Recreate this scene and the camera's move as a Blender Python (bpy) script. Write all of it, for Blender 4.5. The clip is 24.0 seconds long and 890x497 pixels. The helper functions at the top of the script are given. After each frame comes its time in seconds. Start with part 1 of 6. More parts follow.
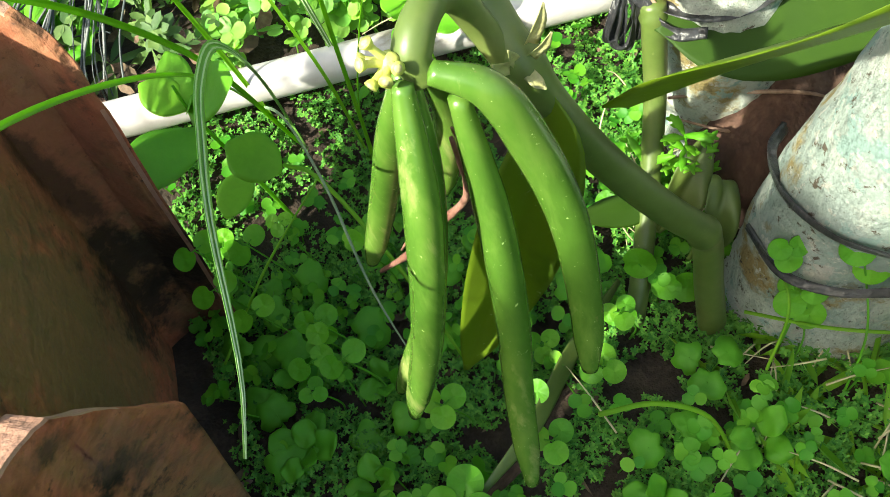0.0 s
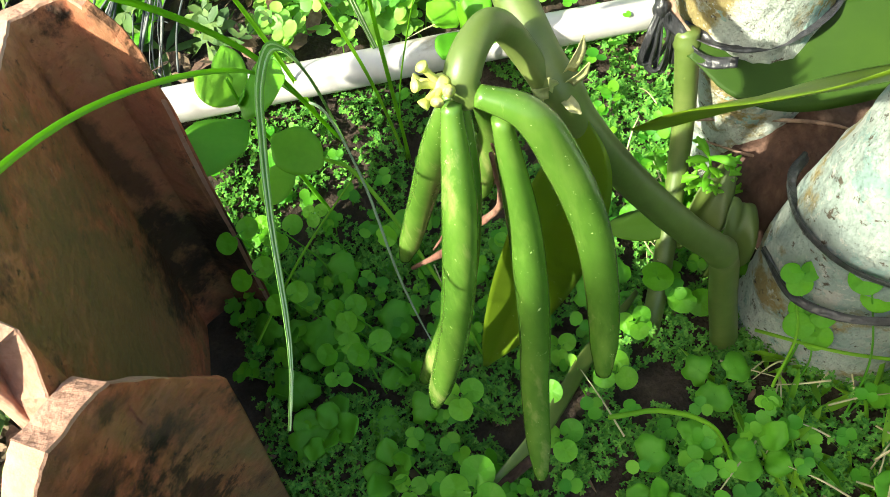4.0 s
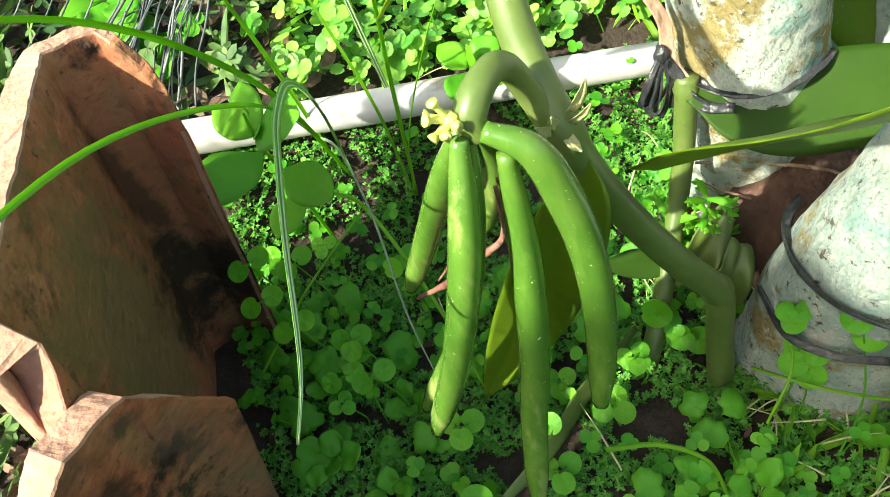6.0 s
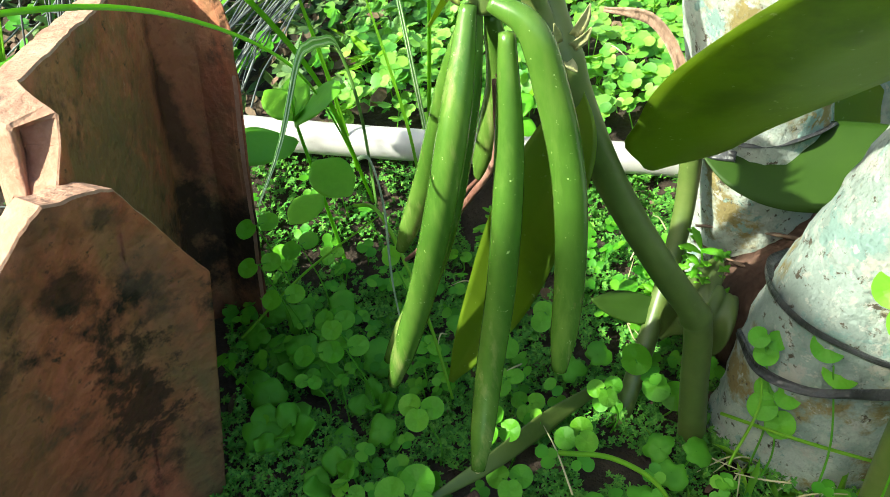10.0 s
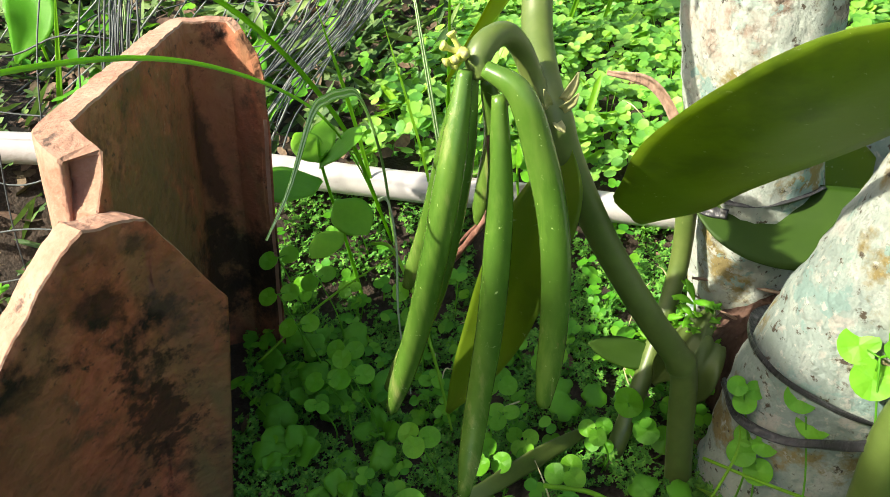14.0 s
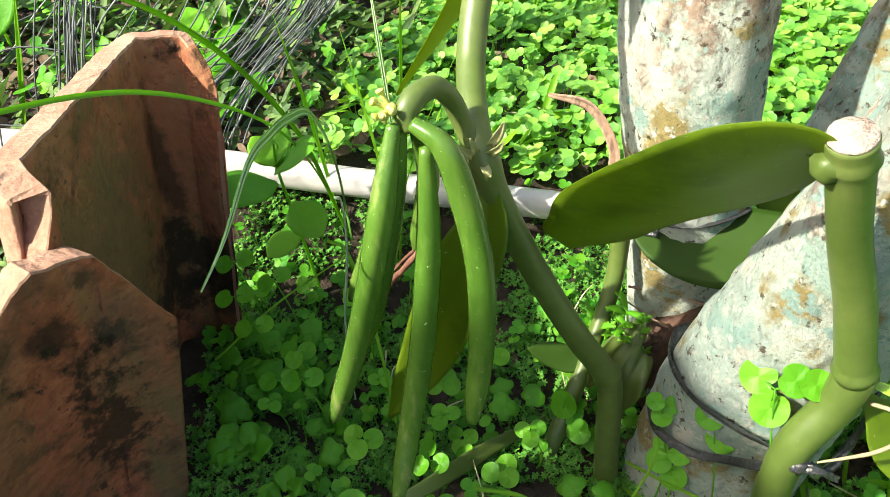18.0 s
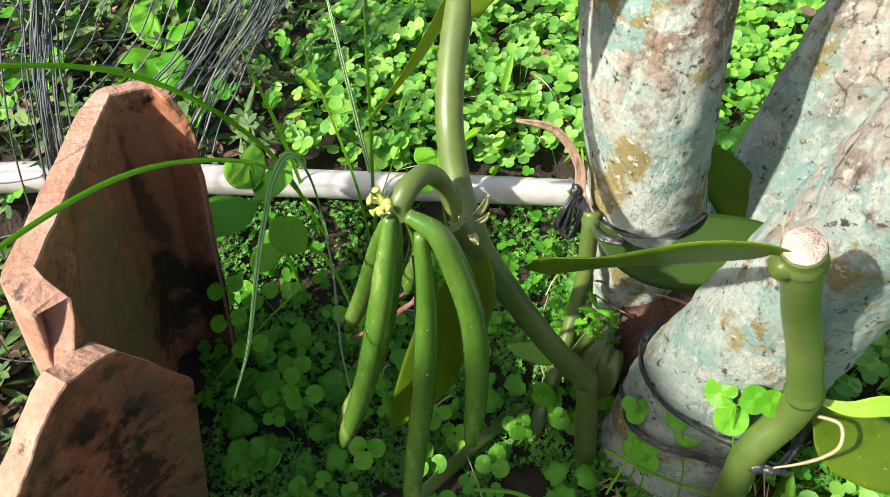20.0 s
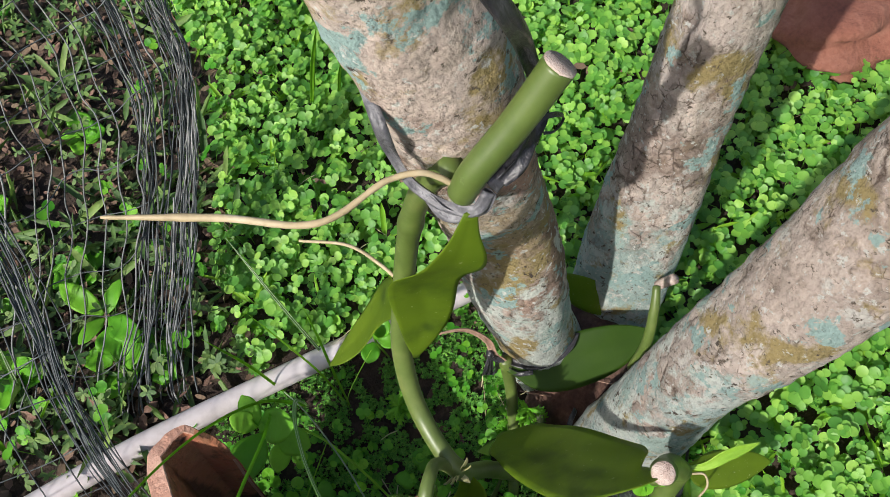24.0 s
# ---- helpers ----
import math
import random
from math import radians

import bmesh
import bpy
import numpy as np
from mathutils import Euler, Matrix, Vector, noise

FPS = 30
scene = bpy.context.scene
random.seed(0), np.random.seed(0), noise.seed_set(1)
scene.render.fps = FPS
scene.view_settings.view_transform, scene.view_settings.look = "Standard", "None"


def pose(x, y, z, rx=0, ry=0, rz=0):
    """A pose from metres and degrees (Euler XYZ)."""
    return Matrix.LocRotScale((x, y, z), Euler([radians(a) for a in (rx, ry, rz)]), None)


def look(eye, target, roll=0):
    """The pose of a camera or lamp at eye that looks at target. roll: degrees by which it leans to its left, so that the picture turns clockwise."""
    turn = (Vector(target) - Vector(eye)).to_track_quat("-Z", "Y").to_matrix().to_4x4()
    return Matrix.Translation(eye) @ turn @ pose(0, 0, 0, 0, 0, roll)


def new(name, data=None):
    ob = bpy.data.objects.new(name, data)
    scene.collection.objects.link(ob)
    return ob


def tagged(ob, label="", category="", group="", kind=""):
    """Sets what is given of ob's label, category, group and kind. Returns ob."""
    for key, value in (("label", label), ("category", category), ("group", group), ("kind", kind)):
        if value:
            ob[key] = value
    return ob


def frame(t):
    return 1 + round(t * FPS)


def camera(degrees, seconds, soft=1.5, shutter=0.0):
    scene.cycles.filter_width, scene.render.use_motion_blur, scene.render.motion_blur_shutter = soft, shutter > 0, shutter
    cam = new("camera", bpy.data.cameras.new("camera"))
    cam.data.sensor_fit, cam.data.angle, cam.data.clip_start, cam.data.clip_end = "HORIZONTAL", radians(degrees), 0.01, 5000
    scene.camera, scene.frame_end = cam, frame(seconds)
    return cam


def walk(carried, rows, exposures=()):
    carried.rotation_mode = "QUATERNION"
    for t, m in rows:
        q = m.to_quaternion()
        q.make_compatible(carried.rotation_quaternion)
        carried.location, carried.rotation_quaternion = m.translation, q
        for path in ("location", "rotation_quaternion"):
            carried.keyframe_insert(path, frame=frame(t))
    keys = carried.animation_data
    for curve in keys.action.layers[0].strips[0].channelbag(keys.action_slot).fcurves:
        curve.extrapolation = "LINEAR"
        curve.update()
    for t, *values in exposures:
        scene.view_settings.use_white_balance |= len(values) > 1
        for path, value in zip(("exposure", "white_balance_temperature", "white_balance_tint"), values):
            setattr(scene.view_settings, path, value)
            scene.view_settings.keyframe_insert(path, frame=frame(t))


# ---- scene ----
cam = camera(58.77, 24.0, soft=0.7)
PATH = [
    (0, (0.0320, -0.1221, 0.4736), (0.0162, 0.4182, -0.3678), -30.33),
    (0.5, (0.0302, -0.1198, 0.4756), (0.0062, 0.4517, -0.3447), -30.62),
    (1, (0.0285, -0.1208, 0.4760), (-0.0004, 0.4440, -0.3487), -30.66),
    (1.5, (0.0268, -0.1261, 0.4836), (-0.0228, 0.4344, -0.3430), -32.00),
    (2, (0.0364, -0.1311, 0.4954), (-0.0033, 0.4252, -0.3347), -30.20),
    (2.5, (0.0324, -0.1294, 0.5000), (-0.0103, 0.4271, -0.3297), -29.72),
    (3, (0.0296, -0.1320, 0.5022), (-0.0125, 0.4228, -0.3287), -29.47),
    (3.5, (0.0299, -0.1313, 0.4981), (-0.0099, 0.4141, -0.3392), -28.93),
    (5.6, (0.0286, -0.1350, 0.5049), (-0.0178, 0.4094, -0.3327), -28.27),
    (6, (0.0279, -0.1431, 0.5081), (0.0022, 0.4420, -0.3024), -25.86),
    (6.5, (0.0173, -0.1752, 0.4954), (0.0048, 0.4310, -0.2998), -23.04),
    (7, (0.0190, -0.1846, 0.5018), (0.0065, 0.4537, -0.2679), -20.08),
    (7.5, (0.0113, -0.2036, 0.4967), (0.0047, 0.4445, -0.2648), -18.83),
    (8, (0.0164, -0.2153, 0.4942), (-0.0025, 0.4407, -0.2602), -20.83),
    (8.5, (0.0129, -0.2106, 0.4971), (-0.0202, 0.4455, -0.2568), -21.12),
    (9, (0.0095, -0.2206, 0.4883), (-0.0311, 0.4770, -0.2271), -20.51),
    (9.5, (-0.0037, -0.2431, 0.4625), (-0.0625, 0.5020, -0.2019), -16.63),
    (10, (0.0077, -0.2570, 0.4291), (0.0216, 0.5137, -0.2081), -10.76),
    (10.5, (0.0168, -0.2578, 0.4128), (0.0346, 0.5276, -0.2060), -9.28),
    (11, (0.0082, -0.2671, 0.4055), (0.0439, 0.5334, -0.1927), -7.65),
    (11.5, (0.0009, -0.2724, 0.4051), (0.0213, 0.5355, -0.1839), -8.05),
    (13.5, (0.0288, -0.2829, 0.4487), (0.0113, 0.5310, -0.1320), -9.09),
    (14, (0.0274, -0.2881, 0.4480), (0.0059, 0.5188, -0.1423), -9.53),
    (14.5, (0.0327, -0.2881, 0.4505), (0.0085, 0.5190, -0.1394), -9.31),
    (15, (0.0367, -0.2865, 0.4510), (0.0103, 0.5194, -0.1405), -9.12),
    (15.5, (0.0423, -0.2902, 0.4490), (0.0266, 0.5051, -0.1571), -8.59),
    (16, (0.0431, -0.2884, 0.4478), (0.0295, 0.5034, -0.1629), -8.45),
    (16.5, (0.0409, -0.2892, 0.4474), (0.0266, 0.5005, -0.1659), -9.07),
    (17, (0.0512, -0.2895, 0.4559), (0.0484, 0.4993, -0.1587), -7.93),
    (17.5, (0.0588, -0.2891, 0.4737), (0.0498, 0.4902, -0.1530), -8.16),
    (19.5, (0.0634, -0.2512, 0.5704), (0.0663, 0.4473, -0.1452), -8.78),
    (20, (0.0523, -0.2431, 0.5930), (0.0846, 0.4229, -0.1522), -10.09),
    (20.5, (0.0762, -0.2114, 0.6266), (0.1383, 0.4350, -0.1339), -12.44),
    (21, (0.0686, -0.1888, 0.6423), (0.1217, 0.4078, -0.1585), -19.05),
    (21.5, (0.0716, -0.1668, 0.6851), (0.1259, 0.3961, -0.1396), -23.51),
    (22, (0.0596, -0.1438, 0.7366), (0.1054, 0.3863, -0.1101), -24.92),
    (22.5, (0.0728, -0.1154, 0.7969), (0.1406, 0.3774, -0.0707), -24.84),
    (23, (0.0867, -0.1068, 0.8557), (0.1693, 0.3678, -0.0206), -25.19),
    (23.5, (0.0979, -0.1007, 0.9188), (0.1937, 0.3603, 0.0366), -24.40),
    (24, (0.1058, -0.1111, 0.9699), (0.2226, 0.3487, 0.0896), -22.85),
]
walk(cam, [(t, look(eye, target, roll)) for t, eye, target, roll in PATH],
     [(0, 1.7, 6900, -5), (3, 1.85, 7000, -5), (7, 1.75, 6900, -8), (8, 1.6, 6900, -7), (9, 1.75, 6800, -6), (10, 1.65, 6600, -10), (11, 1.95, 6900, -3), (11.5, 1.9, 6900, -2), (13.5, 1.45, 7100, 2), (14, 1.4, 7100, 2), (17, 1.65, 7000, -1), (19, 1.3, 6900, 0), (20, 1.1, 6600, 3), (21, 0.77, 6300, 6), (22, 0.77, 6200, 10), (23, 0.63, 6200, 11), (24, 0.43, 6300, 11)])

# ---- light ----
world = bpy.data.worlds.new("sky")
scene.world = world
world.use_nodes = True
sky = world.node_tree.nodes.new("ShaderNodeTexSky")
sky.sky_type, sky.sun_disc = "NISHITA", False
sky.dust_density, sky.ozone_density = 4.0, 0.5
SUN = Vector((-0.66, -0.26, 0.71)).normalized()
sky.sun_elevation, sky.sun_rotation = math.asin(SUN.z), math.atan2(SUN.x, SUN.y)
world.node_tree.links.new(sky.outputs["Color"], world.node_tree.nodes["Background"].inputs["Color"])
world.node_tree.nodes["Background"].inputs["Strength"].default_value = 0.115
sun = new("sun", bpy.data.lights.new("sun", "SUN"))
sun.data.energy, sun.data.angle, sun.data.color = 4.2, radians(1.0), (1.0, 0.95, 0.86)
sun.matrix_world = look(SUN * 5, (0, 0, 0))

# ---- helpers of this scene ----


def ground_z(x, y):
    """Height of the soil: a sunk bed and, behind the pipe, a clover lawn that falls to the right. Takes numbers or arrays."""
    s = np.clip((y - 0.27) / 0.11, 0.0, 1.0)
    s = np.maximum(s * s * (3 - 2 * s), np.clip((x - 0.24) / 0.12, 0.0, 1.0))
    lawn = 0.092 - 0.21 * np.clip(x, -0.5, 0.2) - 0.05 * np.clip(x - 0.2, 0.0, 0.6)
    rise = s * lawn + (1 - s) * 0.045 * np.clip((-0.04 - x) / 0.16, 0.0, 1.0)
    far = 1.0 / (1.0 + (x * x + y * y) / 30.0)
    bumps = 0.005 * np.sin(17 * x + 3 * np.sin(11 * y)) * np.sin(14 * y + 1.3) + 0.0025 * np.sin(51 * x + 2) * np.sin(47 * y + 3 * np.sin(23 * x))
    return -0.028 + rise + bumps * far


def spline(points, n):
    """n points along a smooth curve through the given ones."""
    p = np.array(points, float)
    if len(p) == 2:
        return p[0] + np.linspace(0, 1, n)[:, None] * (p[1] - p[0])
    d = np.r_[0, np.cumsum(np.sqrt(np.linalg.norm(np.diff(p[:, :3], axis=0), axis=1)))]
    q = np.vstack([2 * p[0] - p[1], p, 2 * p[-1] - p[-2]])
    k = np.r_[-(d[1] - d[0]), d, 2 * d[-1] - d[-2]]
    out = []
    for u in np.linspace(0, d[-1], n):
        i = int(np.clip(np.searchsorted(d, u) - 1, 0, len(p) - 2))
        t0, t1, t2, t3 = k[i:i + 4]
        a, b, c, e = q[i:i + 4]
        a1 = (t1 - u) / (t1 - t0) * a + (u - t0) / (t1 - t0) * b
        a2 = (t2 - u) / (t2 - t1) * b + (u - t1) / (t2 - t1) * c
        a3 = (t3 - u) / (t3 - t2) * c + (u - t2) / (t3 - t2) * e
        b1 = (t2 - u) / (t2 - t0) * a1 + (u - t0) / (t2 - t0) * a2
        b2 = (t3 - u) / (t3 - t1) * a2 + (u - t1) / (t3 - t1) * a3
        out.append((t2 - u) / (t2 - t1) * b1 + (u - t1) / (t2 - t1) * b2)
    return np.array(out)


def unit(v):
    return v / (np.linalg.norm(v) + 1e-12)


def frames(c, hint=(0, 0, 1)):
    """Tangent, side and normal along a curve, carried without twist."""
    t = np.gradient(c, axis=0)
    t /= np.linalg.norm(t, axis=1)[:, None] + 1e-12
    h = np.array(hint, float)
    if abs(unit(h) @ t[0]) > 0.95:
        h = np.array((1.0, 0.2, 0.0))
    s = unit(np.cross(t[0], h))
    sides = []
    for i in range(len(c)):
        s = unit(s - t[i] * (s @ t[i]))
        sides.append(s)
    sides = np.array(sides)
    return t, sides, np.cross(sides, t)


def tube(points, radii, seg=14, n=28, rough=0.0, freq=30.0, squash=1.0, ring=None, hint=(0, 0, 1), open_end=False):
    """Verts and faces of a closed tube through points. rough: relief in metres; ring(angle, s): a factor on the radius."""
    c = spline(points, n)
    r = np.interp(np.linspace(0, 1, n), np.linspace(0, 1, len(radii)), radii)
    t, s, m = frames(c, hint)
    verts, faces = [], []
    for i in range(n):
        for j in range(seg):
            a = 2 * math.pi * j / seg
            d = math.cos(a) * s[i] + math.sin(a) * squash * m[i]
            q = r[i] * (ring(a, i / (n - 1)) if ring else 1.0)
            if rough:
                p = c[i] + d * r[i]
                q += rough * (noise.noise(tuple(p * freq)) + 0.5 * noise.noise(tuple(p * freq * 2.7)))
            verts.append(tuple(c[i] + d * q))
    for i in range(n - 1):
        for j in range(seg):
            k = (j + 1) % seg
            faces.append((i * seg + j, i * seg + k, (i + 1) * seg + k, (i + 1) * seg + j))
    a, b = len(verts), len(verts) + 1
    verts += [tuple(c[0] - t[0] * r[0] * 0.25), tuple(c[-1] + t[-1] * r[-1] * (0.0 if open_end else 0.35))]
    for j in range(seg):
        k = (j + 1) % seg
        faces += [(a, k, j), (b, (n - 1) * seg + j, (n - 1) * seg + k)]
    return verts, faces


def blade(points, widths, hint=(0, 0, 1), fold=0.2, thick=0.0012, n=22, across=8, wave=0.0, twist=0.0, curl=0.0, seed=0.0):
    """Verts and faces of a leaf with thickness along a curve. widths: half widths from base to tip; fold: how far the
    edges rise, in radians; curl: downward bow across."""
    c = spline(points, n)
    w = np.interp(np.linspace(0, 1, n), np.linspace(0, 1, len(widths)), widths)
    w = np.convolve(np.r_[w[0], w, w[-1]], (0.25, 0.5, 0.25), "valid")
    t, s, m = frames(c, hint)
    top, low = [], []
    for i in range(n):
        u = i / (n - 1)
        ct, st = math.cos(twist * u), math.sin(twist * u)
        s_, m_ = s[i] * ct + m[i] * st, m[i] * ct - s[i] * st
        for j in range(across + 1):
            v = 2 * j / across - 1
            lift = abs(v) * math.sin(fold) - curl * v * v + wave * math.sin(9 * u + 3 * v + seed) * abs(v)
            p = c[i] + w[i] * (v * math.cos(fold) * s_ + lift * m_)
            edge = thick * (1.15 - v * v)
            top.append(tuple(p + m_ * edge / 2))
            low.append(tuple(p - m_ * edge / 2))
    k, o = across + 1, len(top)
    faces = []
    for i in range(n - 1):
        for j in range(across):
            a, b = i * k + j, (i + 1) * k + j
            faces += [(a, a + 1, b + 1, b), (o + a, o + b, o + b + 1, o + a + 1)]
        a, b = i * k, (i + 1) * k
        faces += [(a, b, o + b, o + a), (a + across, o + a + across, o + b + across, b + across)]
    for j in range(across):
        a, b = j, (n - 1) * k + j
        faces += [(a, o + a, o + a + 1, a + 1), (b, b + 1, o + b + 1, o + b)]
    return top + low, faces


def merge(*shapes):
    """Several (verts, faces) as one."""
    verts, faces = [], []
    for v, f in shapes:
        o = len(verts)
        verts += list(v)
        faces += [tuple(o + i for i in face) for face in f]
    return verts, faces


def ball(centre, radius, seg=10, rings=7, stretch=(1, 1, 1), rough=0.0):
    verts, faces = [], []
    for i in range(rings + 1):
        p = math.pi * i / rings
        for j in range(seg):
            a = 2 * math.pi * j / seg
            d = np.array((math.sin(p) * math.cos(a), math.sin(p) * math.sin(a), math.cos(p)))
            k = 1 + rough * noise.noise(tuple(d * 2.3 + np.array(centre) * 40))
            verts.append(tuple(np.array(centre) + d * radius * k * np.array(stretch)))
    for i in range(rings):
        for j in range(seg):
            k = (j + 1) % seg
            faces.append((i * seg + j, (i + 1) * seg + j, (i + 1) * seg + k, i * seg + k))
    return verts, faces


def mesh(name, shape, material, smooth=True):
    me = bpy.data.meshes.new(name)
    me.from_pydata(shape[0], [], shape[1])
    me.validate()
    me.materials.append(material)
    if smooth:
        me.shade_smooth()
    me.update()
    return me


def part(name, shape, material, parent, label="", smooth=True):
    """One mesh object under a thing or under a part."""
    ob = new(name, mesh(name, shape, material, smooth))
    ob.parent = parent
    ob.matrix_parent_inverse = parent.matrix_world.inverted() if parent.parent is None else Matrix()
    if label:
        tagged(ob, label)
    return ob


def fast_mesh(name, verts, faces, material):
    """A mesh from arrays: verts (n, 3) and triangles (m, 3)."""
    me = bpy.data.meshes.new(name)
    me.vertices.add(len(verts))
    me.vertices.foreach_set("co", np.ascontiguousarray(verts, np.float32).ravel())
    me.loops.add(faces.size)
    me.loops.foreach_set("vertex_index", np.ascontiguousarray(faces, np.int32).ravel())
    me.polygons.add(len(faces))
    me.polygons.foreach_set("loop_start", np.arange(0, faces.size, 3, dtype=np.int32))
    me.materials.append(material)
    me.update(calc_edges=True)
    me.validate()
    me.shade_smooth()
    return me


def thing(name, label, category, group="", kind=""):
    return tagged(new(name), label, category, group, kind)


def solid(name, shape, material, label, category, group="", kind="", smooth=True):
    """A thing of one mesh."""
    return tagged(new(name, mesh(name, shape, material, smooth)), label, category, group, kind)


# ---- materials ----
def surface(name, colours, scale=20.0, detail=6.0, rough=0.6, bump=0.2, bump_scale=None, stops=None, tint=0.0, spread=None,
            metal=0.0, subsurface=0.0, coat=0.0, island=0.0, stretch=(1, 1, 1), fine=0.25, sheen=0.0):
    """A procedural surface: a ramp of colours over two scales of noise, with relief. tint: how much the value varies from
    piece to piece (per object); island: the same from loose piece to loose piece."""
    m = bpy.data.materials.new(name)
    m.use_nodes = True
    nt = m.node_tree
    b = nt.nodes["Principled BSDF"]
    tc = nt.nodes.new("ShaderNodeTexCoord")
    mp = nt.nodes.new("ShaderNodeMapping")
    mp.inputs["Scale"].default_value = stretch
    nt.links.new(tc.outputs["Object"], mp.inputs["Vector"])
    n1 = nt.nodes.new("ShaderNodeTexNoise")
    n1.inputs["Scale"].default_value, n1.inputs["Detail"].default_value, n1.inputs["Roughness"].default_value = scale, detail, 0.62
    n2 = nt.nodes.new("ShaderNodeTexNoise")
    n2.inputs["Scale"].default_value, n2.inputs["Detail"].default_value = scale * 9, 3.0
    for k in (n1, n2):
        nt.links.new(mp.outputs["Vector"], k.inputs["Vector"])
    mix = nt.nodes.new("ShaderNodeMix")
    mix.inputs["Factor"].default_value = fine
    nt.links.new(n1.outputs["Fac"], mix.inputs["A"])
    nt.links.new(n2.outputs["Fac"], mix.inputs["B"])
    ramp = nt.nodes.new("ShaderNodeValToRGB")
    el = ramp.color_ramp.elements
    stops = stops or [0.3 + 0.4 * i / max(1, len(colours) - 1) for i in range(len(colours))]
    while len(el) < len(colours):
        el.new(0.5)
    for e, p, c in zip(el, stops, colours):
        e.position, e.color = p, (*c, 1)
    nt.links.new(mix.outputs["Result"], ramp.inputs["Fac"])
    out = ramp.outputs["Color"]
    for amount, node, socket in ((tint, "ShaderNodeObjectInfo", "Random"), (island, "ShaderNodeNewGeometry", "Random Per Island")):
        if amount:
            src = nt.nodes.new(node)
            mr = nt.nodes.new("ShaderNodeMapRange")
            mr.inputs["To Min"].default_value, mr.inputs["To Max"].default_value = 1 - amount, 1 + amount
            nt.links.new(src.outputs[socket], mr.inputs["Value"])
            hsv = nt.nodes.new("ShaderNodeHueSaturation")
            nt.links.new(mr.outputs["Result"], hsv.inputs["Value"])
            mh = nt.nodes.new("ShaderNodeMapRange")
            mh.inputs["To Min"].default_value, mh.inputs["To Max"].default_value = 0.5 + amount * 0.06, 0.5 - amount * 0.06
            nt.links.new(src.outputs[socket], mh.inputs["Value"])
            nt.links.new(mh.outputs["Result"], hsv.inputs["Hue"])
            nt.links.new(out, hsv.inputs["Color"])
            out = hsv.outputs["Color"]
    nt.links.new(out, b.inputs["Base Color"])
    b.inputs["Roughness"].default_value = rough
    b.inputs["Metallic"].default_value = metal
    b.inputs["Coat Weight"].default_value = coat
    b.inputs["Coat Roughness"].default_value = 0.25
    if subsurface:
        b.inputs["Subsurface Weight"].default_value = subsurface
        b.inputs["Subsurface Radius"].default_value = (0.004, 0.006, 0.002)
        b.inputs["Subsurface Scale"].default_value = 0.6
    if bump:
        n3 = nt.nodes.new("ShaderNodeTexNoise")
        n3.inputs["Scale"].default_value, n3.inputs["Detail"].default_value = bump_scale or scale * 6, 6.0
        nt.links.new(mp.outputs["Vector"], n3.inputs["Vector"])
        bp = nt.nodes.new("ShaderNodeBump")
        bp.inputs["Strength"].default_value, bp.inputs["Distance"].default_value = bump, 0.004
        nt.links.new(n3.outputs["Fac"], bp.inputs["Height"])
        nt.links.new(bp.outputs["Normal"], b.inputs["Normal"])
    return m


def add_translucency(m, amount, colour):
    """Lets light through a thin leaf."""
    nt = m.node_tree
    b, o = nt.nodes["Principled BSDF"], nt.nodes["Material Output"]
    tr = nt.nodes.new("ShaderNodeBsdfTranslucent")
    tr.inputs["Color"].default_value = (*colour, 1)
    mx = nt.nodes.new("ShaderNodeMixShader")
    mx.inputs["Fac"].default_value = amount
    nt.links.new(b.outputs["BSDF"], mx.inputs[1])
    nt.links.new(tr.outputs["BSDF"], mx.inputs[2])
    nt.links.new(mx.outputs["Shader"], o.inputs["Surface"])
    return m


def layered(m):
    """Handles of a surface made by surface(), to add patches to it."""
    nt = m.node_tree
    return nt, nt.nodes["Principled BSDF"], nt.nodes["Mapping"]


